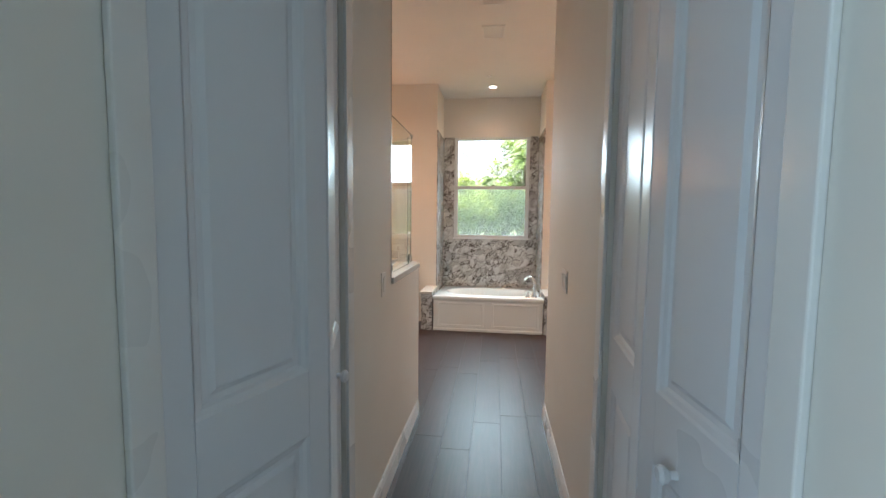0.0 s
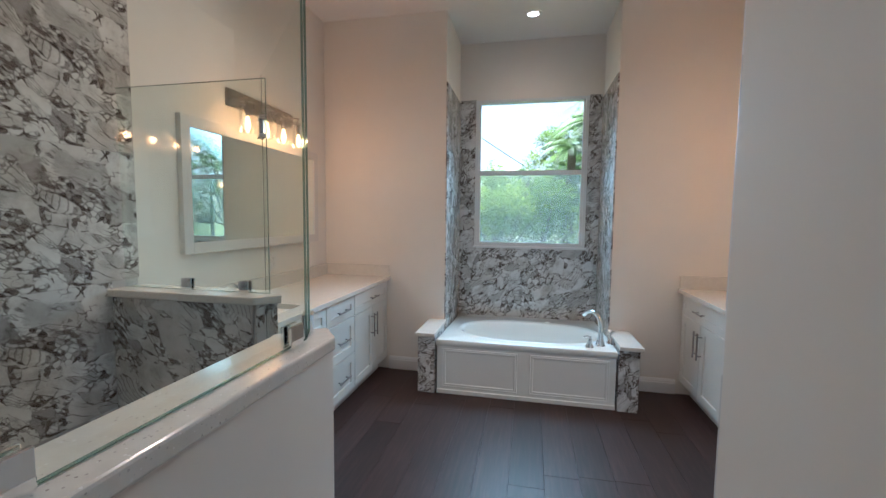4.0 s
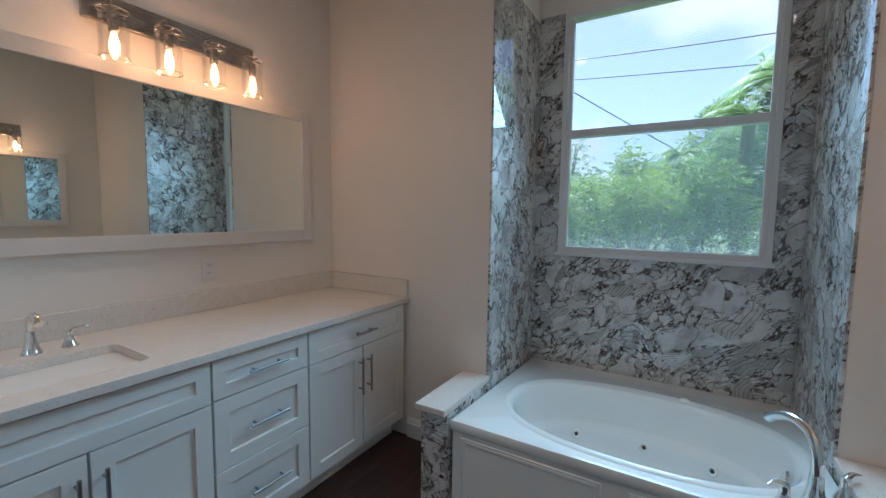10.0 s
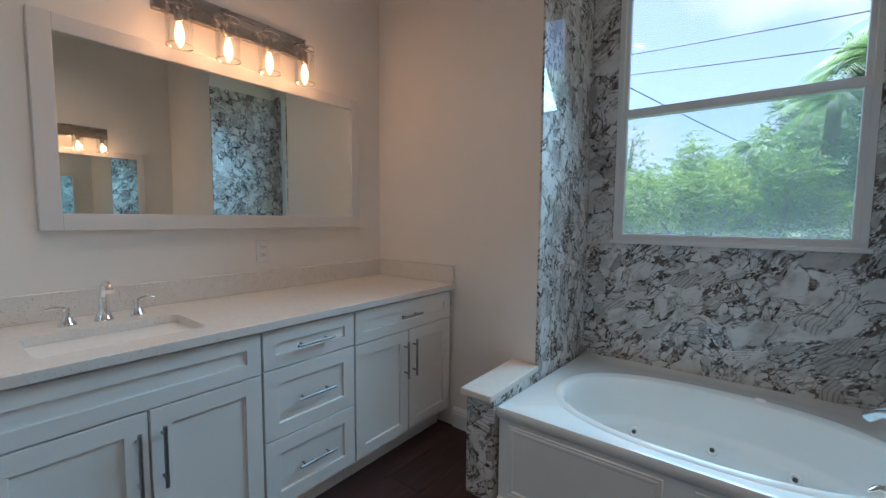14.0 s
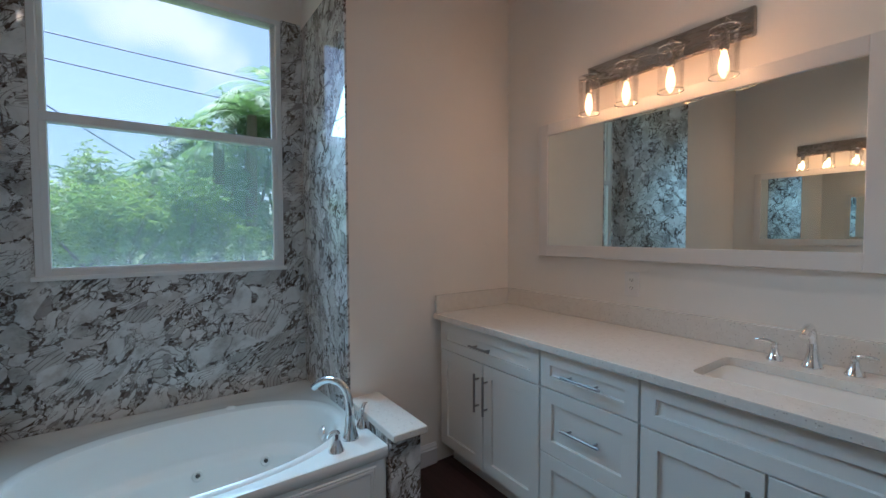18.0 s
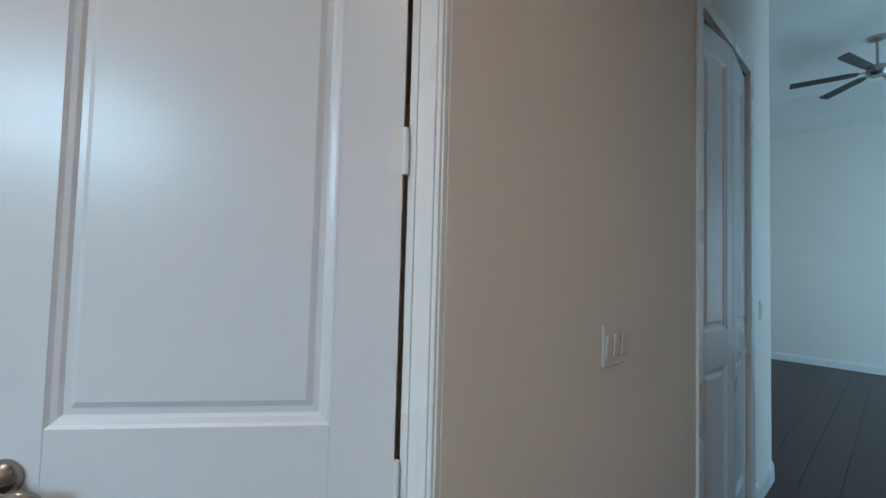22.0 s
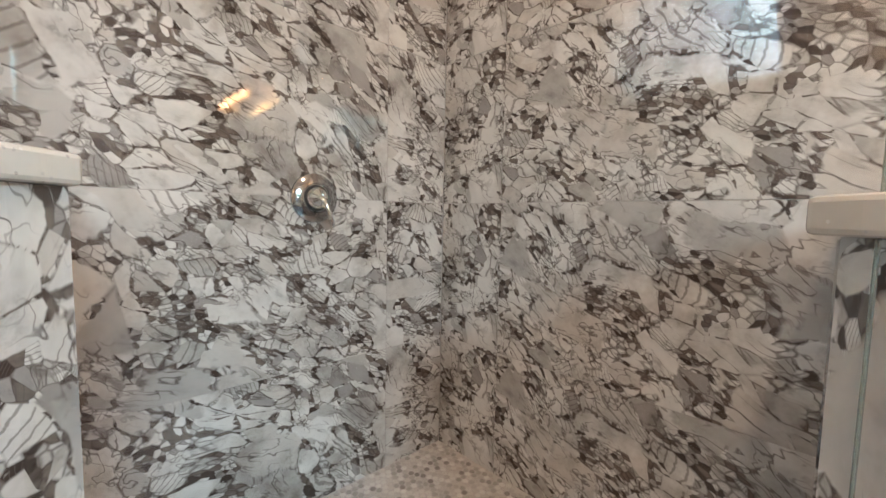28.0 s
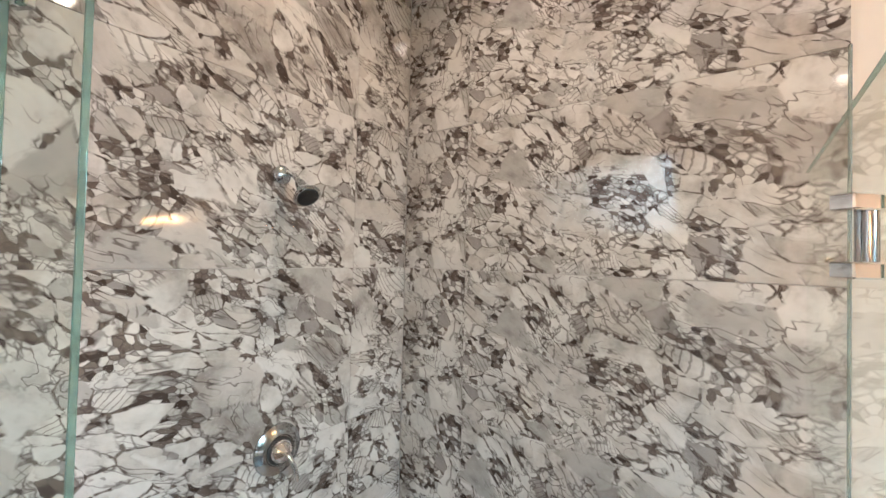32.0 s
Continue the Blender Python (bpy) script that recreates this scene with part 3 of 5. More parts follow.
for u in (0.15, 0.475, 0.765):
    at, way = on_basin(u, 0.178)
    turn = Matrix.Translation(at) @ way.to_track_quat("Z", "Y").to_matrix().to_4x4()
    jet = part("jet", moved(lathe([(0.0, -0.004), (0.009, -0.002), (0.011, 0.004), (0.024, 0.004), (0.026, 0.010), (0.020, 0.014), (0.012, 0.012), (0.0105, 0.004), (0.0, 0.003)], 20), turn), ACRYL, tub, "round white whirlpool jet", True)
    part("nozzle", moved(lathe([(0, 0.004), (0.0095, 0.004), (0.0095, 0.009), (0.004, 0.011), (0, 0.011)], 12), turn), SMOKE, jet, "dark nozzle")
part("drain_cover", moved(lathe([(0, 0), (0.035, 0), (0.035, 0.004), (0.028, 0.012), (0, 0.014)], 24), Matrix.Translation((0.985, 5.66, 0.33)) @ pose(0, 0, 0, 0, -75, 0)), CHROME, tub, "chrome overflow plate", True)
part("suction_slot", moved(box(-0.045, 0.045, -0.008, 0.008, 0, 0.006, 0.003), pose(0.655, 5.79, 0.087, 25, 0, -8)), NICKEL, tub, "grey slotted suction cover")
part("pump_button", moved(lathe([(0, 0), (0.024, 0), (0.024, 0.006), (0.014, 0.012), (0, 0.013)], 20), pose(0.637, 6.045, TZ - 0.031)), ACRYL, tub, "round white button", True)


def faucet(name, label, at, rz, spout, lever_len, s=1.0, spread=0.105, group=""):
    """A widespread faucet: gooseneck spout and two lever handles on flared bases."""
    t = thing(name, label, "faucet", at, rz, group)
    flare = [(0.0, 0.0), (0.031 * s, 0.0), (0.031 * s, 0.004), (0.027 * s, 0.012 * s), (0.0215 * s, 0.030 * s), (0.0175 * s, 0.052 * s), (0.0155 * s, 0.080 * s), (0.0140 * s, 0.086 * s)]
    part("spout_base", lathe(flare, 28), CHROME, t, smooth=True)
    h, reach = spout
    curve = ((0.0, 0.22, 0.0160), (0.0, 0.45, 0.0140), (0.02, 0.66, 0.0132), (0.09, 0.82, 0.0128), (0.22, 0.93, 0.0126), (0.38, 0.985, 0.0126), (0.54, 1.0, 0.0128), (0.70, 0.975, 0.0132), (0.86, 0.915, 0.0138), (1.0, 0.83, 0.0142))
    spine = [Vector((u * reach, 0, v * h)) for u, v, _ in curve]
    path, rad = [], []
    for n in range(len(spine) - 1):
        a, b, c, d = (spine[max(0, min(len(spine) - 1, n + m))] for m in (-1, 0, 1, 2))
        for w in (0.0, 0.25, 0.5, 0.75):
            path.append(0.5 * (2 * b + (c - a) * w + (2 * a - 5 * b + 4 * c - d) * w * w + (3 * b - a - 3 * c + d) * w ** 3))
            rad.append((curve[n][2] * (1 - w) + curve[n + 1][2] * w) * s)
    path.append(spine[-1])
    rad.append(curve[-1][2] * s)
    part("spout", tube(path, rad, 16), CHROME, t, smooth=True)
    for side in (-1, 1):
        hb = part("handle_base", moved(lathe([(0, 0), (0.027 * s, 0), (0.027 * s, 0.004), (0.022 * s, 0.012 * s), (0.0135 * s, 0.034 * s), (0.0105 * s, 0.052 * s), (0.012 * s, 0.060 * s), (0.010 * s, 0.068 * s), (0, 0.069 * s)], 24), pose(0, side * spread, 0)), CHROME, t, smooth=True)
        part("lever", tube([(0, side * spread, 0.062 * s), (0.004, side * (spread + 0.02), 0.071 * s), (0.006, side * (spread + lever_len * 0.6), 0.073 * s), (0.004, side * (spread + lever_len), 0.068 * s)], [0.008 * s, 0.0075 * s, 0.0065 * s, 0.004], 10), CHROME, t, smooth=True)
    return t


faucet("tub_faucet", "polished chrome roman tub faucet on the tub deck", (1.0, 5.352, TZ - 0.008), 129, (0.245, 0.175), 0.060, 1.22, 0.113)

# legs beside the tub, clad in stone under pale caps
for x0, x1, c0, c1 in ((-0.396, -0.258, -0.410, -0.2535), (1.104, 1.245, 1.0995, 1.262)):
    leg = thing("tub_ledge", "low marble-clad ledge wall with a quartz cap", "ledge", ((x0 + x1) / 2, 5.4, 0), group="ledges beside the tub")
    m = Matrix.Translation((-(x0 + x1) / 2, -5.4, 0))
    part("cladding", moved(box(x0, x1, 5.178, YN - 0.002, 0, 0.458, 0.003), m), STONE, leg)
    part("cap", moved(box(c0, c1, 5.145, YN - 0.002, 0.4585, 0.490, 0.006, 3), m), QUARTZ, leg, "white speckled quartz cap")


# ---- vanities ----
def shaker(w, h, rail=0.058, t=0.02, rec=0.010):
    """A flat frame with a recessed panel; front faces +x, centred on y and z."""
    bm = bmesh.new()
    rows = []
    for inset, x in ((0.0, 0.0), (0.0, t - 0.0015), (0.0015, t), (rail - 0.001, t), (rail, t - 0.001), (rail + 0.0015, t - rec)):
        a, b = w / 2 - inset, h / 2 - inset
        rows.append([(x, -a, -b), (x, a, -b), (x, a, b), (x, -a, b)])
    return loft(bm, rows)


def bar_pull(length, upright):
    bm = bmesh.new()
    d = (0, 0, 1) if upright else (0, 1, 0)
    e = length / 2
    tube([Vector(d) * -e + Vector((0.030, 0, 0)), Vector(d) * e + Vector((0.030, 0, 0))], 0.0058, 12, bm)
    for s in (-1, 1):
        tube([Vector(d) * s * (e - 0.028), Vector(d) * s * (e - 0.028) + Vector((0.030, 0, 0))], 0.0045, 10, bm)
    return bm


def unit(kind, label, y0, y1, face, facing, depth, group):
    """A vanity cabinet; face is the plane of its fronts, facing +1 or -1 along x."""
    w = y1 - y0
    u = thing("vanity_cabinet", label, "cabinet", (face, (y0 + y1) / 2, 0), 0 if facing > 0 else 180, group)
    t, gap = 0.02, 0.0036
    part("body", boxes((-depth, -t - 0.001, -w / 2 + 0.0005, w / 2 - 0.0005, 0.105, 0.824)), CAB, u)
    part("toe_kick", box(-depth, -t - 0.07, -w / 2 + 0.0005, w / 2 - 0.0005, 0, 0.105), CAB, u)
    rows = []
    if kind == "drawers":
        rows = [("drawer", 0, w, 0.667, 0.812, "h"), ("drawer", 0, w, 0.394, 0.662, "h"), ("drawer", 0, w, 0.122, 0.389, "h")]
    else:
        rows = [("drawer" if kind == "base" else "false_front", 0, w, 0.662, 0.812, "h" if kind == "base" else "")]
        rows += [("door", -w / 4, w / 2, 0.122, 0.657, "r"), ("door", w / 4, w / 2, 0.122, 0.657, "l")]
    for name, cy, ww, z0, z1, grip in rows:
        d = part(name, moved(shaker(ww - 2 * gap, z1 - z0, 0.05 if z1 - z0 < 0.2 else 0.058), pose(-t, cy, (z0 + z1) / 2)), CAB, u)
        if grip == "h":
            part("handle", moved(bar_pull(0.17 if ww < 0.6 else 0.15, False), pose(0, cy, (z0 + z1) / 2)), STEEL, d, "satin steel bar pull", True)
        elif grip:
            s = 1 if grip == "r" else -1
            part("handle", moved(bar_pull(0.19, True), pose(0, cy + s * (ww / 2 - 0.032), z1 - 0.145)), STEEL, d, "satin steel bar pull", True)
    return u


def sink_top(name, label, x_wall, x_edge, y0, y1, sx0, sx1, sy0, sy1):
    """A countertop with a sink cut into it, and its splashes."""
    t = thing(name, label, "countertop", ((x_wall + x_edge) / 2, (y0 + y1) / 2, 0.825))
    m = Matrix.Translation((-(x_wall + x_edge) / 2, -(y0 + y1) / 2, -0.825))
    cx, cy = (sx0 + sx1) / 2, (sy0 + sy1) / 2
    xa, xb = min(x_wall, x_edge), max(x_wall, x_edge)
    bm = bmesh.new()
    edges = []
    for loop in ([(xa, y0, 0.855), (xb, y0, 0.855), (xb, y1, 0.855), (xa, y1, 0.855)], rrect(cx, cy, (sx1 - sx0) / 2, (sy1 - sy0) / 2, 0.03, 0.855)):
        vs = [bm.verts.new(p) for p in loop]
        edges += [bm.edges.new((a, b)) for a, b in zip(vs, vs[1:] + vs[:1])]
    bmesh.ops.triangle_fill(bm, edges=edges, use_beauty=True)
    ext = bmesh.ops.extrude_face_region(bm, geom=bm.faces[:])["geom"]
    bmesh.ops.translate(bm, vec=(0, 0, -0.03), verts=[g for g in ext if isinstance(g, bmesh.types.BMVert)])
    sharp = [e for e in bm.edges if len(e.link_faces) == 2 and e.calc_face_angle(0) > 1.0 and all(abs(w.co.z - 0.855) < 1e-6 for w in e.verts) and all(min(abs(w.co.x - xa), abs(w.co.x - xb), abs(w.co.y - y0), abs(w.co.y - y1)) < 1e-6 for w in e.verts)]
    bmesh.ops.bevel(bm, geom=sharp, offset=0.003, segments=2, profile=0.5, affect="EDGES")
    part("slab", moved(bm, m), QUARTZ, t)
    s = 1 if x_edge > x_wall else -1
    part("backsplash", moved(box(x_wall + s * 0.001, x_wall + s * 0.021, y0, y1, 0.8555, 0.955, 0.002), m), QUARTZ, t)
    part("side_splash", moved(box(x_wall + s * 0.022, x_edge - s * 0.01, y1 - 0.021, y1 - 0.001, 0.8555, 0.955, 0.002), m), QUARTZ, t)
    part("side_splash", moved(box(x_wall + s * 0.022, x_edge - s * 0.01, y0 + 0.001, y0 + 0.021, 0.8555, 0.955, 0.002), m), QUARTZ, t)
    k = thing("sink", "white rectangular undermount ceramic sink", "sink", (cx, cy, 0.70), group="undermount sinks")
    bm = bmesh.new()
    hx, hy = (sx1 - sx0) / 2 + 0.004, (sy1 - sy0) / 2 + 0.004
    loft(bm, [rrect(0, 0, hx + 0.012, hy + 0.012, 0.04, 0.1245), rrect(0, 0, hx, hy, 0.034, 0.1245), rrect(0, 0, hx - 0.003, hy - 0.003, 0.036, 0.08), rrect(0, 0, hx - 0.012, hy - 0.012, 0.045, 0.03), rrect(0, 0, hx - 0.035, hy - 0.035, 0.05, 0.008), rrect(0, 0, hx - 0.08, hy - 0.1, 0.04, 0.0), rrect(0, 0, hx + 0.0, hy + 0.0, 0.04, -0.012), rrect(0, 0, hx + 0.012, hy + 0.012, 0.04, 0.03)], False, False)
    bmesh.ops.remove_doubles(bm, verts=bm.verts, dist=1e-5)
    bot = [v for v in bm.verts if abs(v.co.z) < 1e-6]
    bmesh.ops.contextual_create(bm, geom=bot)
    part("bowl", bm, CERAM, k, smooth=True)
    part("drain", moved(lathe([(0, 0), (0.022, 0), (0.022, 0.003), (0.016, 0.004), (0, 0.006)], 20), pose(0, 0, 0.001)), CHROME, k, "round chrome drain", True)
    return t


G1, G2 = "white vanity under the west mirror", "white vanity under the east mirror"
for face, f, rows, grp in ((-0.80, 1, ((3.757, 4.457), (4.458, 4.884), (4.885, 5.590)), G1), (1.638, -1, ((3.742, 4.436), (4.437, 4.866), (4.867, 5.590)), G2)):
    dep = abs(face - (XW if f > 0 else XE)) - 0.002
    unit("sink", "white shaker sink cabinet with two doors", *rows[0], face, f, dep, grp)
    unit("drawers", "white shaker cabinet with three drawers", *rows[1], face, f, dep, grp)
    unit("base", "white shaker cabinet with drawer and two doors", *rows[2], face, f, dep, grp)
    xw = XW if f > 0 else XE
    filler = part("filler", box(xw + f * 0.005, face - f * 0.02, rows[2][1] + 0.001, YN - 0.001, 0.105, 0.824), CAB)
    tagged(filler, "white filler strip beside the end cabinet", "filler strip", kind="structure")
    filler = part("filler", box(xw + f * 0.005, face - f * 0.004, 3.7225, rows[0][0] - 0.0008, 0.0, 0.824), CAB)
    tagged(filler, "white filler strip beside the sink cabinet", "filler strip", kind="structure")
sink_top("countertop", "pale speckled quartz countertop with backsplash", XW, -0.775, 3.742, YN - 0.002, -1.165, -0.885, 3.885, 4.315)
sink_top("countertop", "pale speckled quartz countertop with backsplash", XE, 1.606, 3.722, YN - 0.002, 1.725, 2.010, 3.875, 4.320)
faucet("sink_faucet", "polished chrome widespread sink faucet", (-1.255, 4.115, 0.855), 0, (0.140, 0.095), 0.055, 0.92, 0.100, "sink faucets")
faucet("sink_faucet", "polished chrome widespread sink faucet", (2.095, 4.105, 0.855), 180, (0.140, 0.095), 0.055, 0.92, 0.100, "sink faucets")


# ---- mirrors, lights ----
def wall_mirror(label, x_wall, f, y0, y1, z0, z1):
    t = thing("mirror", label, "mirror", (x_wall, (y0 + y1) / 2, z0), 0 if f > 0 else 180, "framed mirrors")
    w, h, r, d = (y1 - y0) / 2, z1 - z0, 0.062, 0.034
    for n, (a0, a1, b0, b1) in (("frame_left", (-w, -w + r, 0, h)), ("frame_right", (w - r, w, 0, h)), ("frame_bottom", (-w + r, w - r, 0, r)), ("frame_top", (-w + r, w - r, h - r, h))):
        part("frame_side", box(0.001, d, a0, a1, b0, b1, 0.002, 1), FRAME, t)
    part("mirror_glass", box(0.012, 0.026, -w + r - 0.003, w - r + 0.003, r - 0.003, h - r + 0.003), MIRROR, t, "silvered mirror glass")
    return t


wall_mirror("wide mirror in a flat white frame", XW, 1, 3.98, 5.415, 1.175, 1.934)
wall_mirror("wide mirror in a flat white frame", XE, -1, 3.943, 5.33, 1.172, 1.910)


def vanity_light(x_wall, f, yc, zc):
    t = thing("vanity_light", "four-bulb brushed nickel vanity light with clear glass shades", "wall lamp", (x_wall, yc, zc), 0 if f > 0 else 180, "vanity lights")
    part("backplate", box(0.001, 0.024, -0.355, 0.355, -0.055, 0.055, 0.006, 2), NICKEL, t)
    ax = 0.108
    for i in range(4):
        y = -0.288 + 0.192 * i
        part("arm", boxes((0.022, ax + 0.006, y - 0.006, y + 0.006, 0.004, 0.012), bevel=0.0015), NICKEL, t)
        part("stem", tube([(ax, y, 0.010), (ax, y, -0.050)], 0.0055, 10), NICKEL, t, smooth=True)
        part("shade_holder", boxes((ax - 0.048, ax + 0.048, y - 0.004, y + 0.004, -0.034, -0.030), (ax - 0.004, ax + 0.004, y - 0.048, y + 0.048, -0.0345, -0.0305)), NICKEL, t, "thin cross bar holding the glass")
        part("socket", moved(lathe([(0, 0.030), (0.013, 0.030), (0.0165, 0.022), (0.0165, -0.030), (0.012, -0.036), (0, -0.036)], 20), pose(ax, y, -0.075)), NICKEL, t, smooth=True)
        part("shade_rim", moved(lathe([(0.0475, 0.0), (0.0505, 0.0), (0.0505, 0.004), (0.0475, 0.004)], 28, caps=False), pose(ax, y, -0.034)), CHROME, t, smooth=True)
        bm = bmesh.new()
        loft(bm, [ring(0.049, -0.034, 32), ring(0.049, -0.205, 32)], False, False)
        bmesh.ops.translate(bm, vec=(ax, y, 0), verts=bm.verts)
        sh = part("shade", bm, JAR, t, "clear glass cylinder", True)
        sh.visible_shadow = False
        foot = part("shade_foot", moved(lathe([(0.0475, 0.0), (0.0500, 0.0), (0.0500, 0.004), (0.0475, 0.004)], 28, caps=False), pose(ax, y, -0.208)), CLEDGE, t, "polished glass edge", True)
        foot.visible_shadow = False
        part("bulb", moved(lathe([(0.0, 0.004), (0.009, 0.0), (0.011, -0.012), (0.0165, -0.034), (0.0185, -0.052), (0.0165, -0.070), (0.011, -0.086), (0.006, -0.097), (0.0, -0.102)], 18), pose(ax, y, -0.112)), BULB, t, "lit warm teardrop bulb", True)
        la = new("bulb_light", bpy.data.lights.new("bulb_light", "POINT"))
        la.data.energy, la.data.color, la.data.shadow_soft_size = BULB_W, (1.0, 0.46, 0.18), 0.022
        la.location = (x_wall + f * (ax + 0.045), yc + f * y, zc - 0.168)
    return t


vanity_light(XW, 1, 4.703, 2.124)
vanity_light(XE, -1, 4.662, 2.085)


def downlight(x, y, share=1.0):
    t = thing("downlight", "round white recessed ceiling downlight, lit; the room pair is added fill", "ceiling lamp", (x, y, ZC), group="recessed downlights")
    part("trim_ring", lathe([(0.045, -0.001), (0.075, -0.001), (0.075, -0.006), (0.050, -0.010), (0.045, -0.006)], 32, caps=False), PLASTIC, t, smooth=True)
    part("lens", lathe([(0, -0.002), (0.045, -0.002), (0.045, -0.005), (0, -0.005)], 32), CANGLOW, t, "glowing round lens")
    la = new("downlight_and_fill_lamp", bpy.data.lights.new("downlight_and_fill_lamp", "SPOT"))
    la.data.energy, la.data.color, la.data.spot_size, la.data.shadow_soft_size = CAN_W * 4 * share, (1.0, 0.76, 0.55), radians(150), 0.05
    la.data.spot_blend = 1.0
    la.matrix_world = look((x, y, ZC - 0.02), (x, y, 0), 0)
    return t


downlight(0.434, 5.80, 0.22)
# The next two, over the room, are made up: unseen, added as fill.
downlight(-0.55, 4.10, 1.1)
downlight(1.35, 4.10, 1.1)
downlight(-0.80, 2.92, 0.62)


def ceiling_vent(x, y, wx, wy, slats):
    t = thing("ceiling_vent", "white louvred ceiling air vent", "vent", (x, y, ZC), group="ceiling vents")
    part("frame", boxes((-wx, wx, -wy, -wy + 0.022, -0.010, -0.001), (-wx, wx, wy - 0.022, wy, -0.010, -0.001), (-wx, -wx + 0.022, -wy + 0.022, wy - 0.022, -0.010, -0.001), (wx - 0.022, wx, -wy + 0.022, wy - 0.022, -0.010, -0.001), bevel=0.002), PLASTIC, t)
    part("backing", box(-wx + 0.02, wx - 0.02, -wy + 0.02, wy - 0.02, -0.003, -0.001), PLASTIC, t)
    for i in range(slats):
        yy = -wy + 0.022 + (2 * wy - 0.044) * (i + 0.5) / slats
        part("slat", moved(box(-wx + 0.022, wx - 0.022, -0.011, 0.011, -0.001, 0.001), pose(0, yy, -0.007, 5)), PLASTIC, t)
    return t


ceiling_vent(0.450, 4.19, 0.105, 0.128, 9)
ceiling_vent(0.447, 3.575, 0.105, 0.122, 8)
spk = thing("sprinkler_cover", "small round white ceiling sprinkler cover plate", "sprinkler", (0.400, 5.40, ZC))
part("plate", lathe([(0, -0.001), (0.040, -0.001), (0.041, -0.006), (0.038, -0.008), (0, -0.008)], 28), PLASTIC, spk, smooth=True)
part("collar", lathe([(0, -0.0085), (0.018, -0.0085), (0.016, -0.014), (0, -0.015)], 20), PLASTIC, spk, smooth=True)

# ---- shower walls, glass ----
CAP1 = [(-0.020, YSH + 0.014), (-0.020, 3.036), (-0.083, 3.115), (-0.185, 3.013), (-0.165, 2.993), (-0.165, YSH + 0.014)]
COR1 = [(HL, YSH), (HL + 0.009, 3.034), (-0.088, 3.091), (-0.170, 3.009), (-0.143, 2.982), (-0.143, YSH)]
CAP2 = [(XW + 0.014, 3.738), (-0.665, 3.738), (-0.572, 3.645), (-0.652, 3.565), (XW + 0.014, 3.565)]
COR2 = [(XW, 3.722), (-0.673, 3.722), (-0.607, 3.656), (-0.665, 3.598), (XW, 3.598)]
z1c, z2c = 1.09, 1.055
for nm, core, cap, z, inner in (("shower_half_wall", COR1, CAP1, z1c, ((HL, 2.9),)), ("shower_half_wall", COR2, CAP2, z2c, ())):
    hw = thing(nm, "white half wall with a speckled quartz cap, tiled inside", "half wall", (core[0][0], core[0][1], 0), group="shower half walls")
    m = Matrix.Translation((-core[0][0], -core[0][1], 0))
    part("wall_core", moved(add_prism(bmesh.new(), core, 0, z - 0.036), m), WALL, hw, "off-white painted plaster")
    part("cap", moved(add_prism(bmesh.new(), cap, z - 0.035, z, 0.006), m), QUARTZ, hw, "white speckled quartz cap")


def cladding(name, pts, z0, z1, thick=0.011):
    """A thin tile skin on a wall's face from point to point, standing off to the left of the line."""
    bm = bmesh.new()
    (x0, y0), (x1, y1) = pts
    d = Vector((x1 - x0, y1 - y0, 0)).normalized()
    n = Vector((-d.y, d.x, 0)) * thick
    add_prism(bm, [(x0, y0), (x1, y1), (x1 + n.x, y1 + n.y), (x0 + n.x, y0 + n.y)], z0, z1, 0.0)
    return bm


def jamb(pts, z1):
    return tagged(part("jamb_tile", cladding("jamb_tile", pts, 0.0, z1), TILE), "polished breccia tile on a half wall end", "tile", kind="structure")


jamb(((-0.0925, 3.0885), (-0.1705, 3.0105)), z1c - 0.036)
fixed("jamb_tile_2", cladding("j", ((-0.666, 3.5965), (-0.606, 3.6565)), 0, z2c - 0.036, -0.011), STONE, "polished breccia tile on a half wall end", "tile")
fixed("edge_trim_1", add_prism(bmesh.new(), [(-0.093, 3.086), (-0.0885, 3.0905), (-0.0965, 3.0985), (-0.101, 3.094)], 0, z1c - 0.036), STEEL, "thin metal tile edge trim", "trim")
fixed("edge_trim_2", box(HL - 0.004, HL + 0.002, YSH + 0.0005, YSH + 0.014, z1c, ZC), STEEL, "thin metal tile edge trim", "trim")

GZ = 1.958


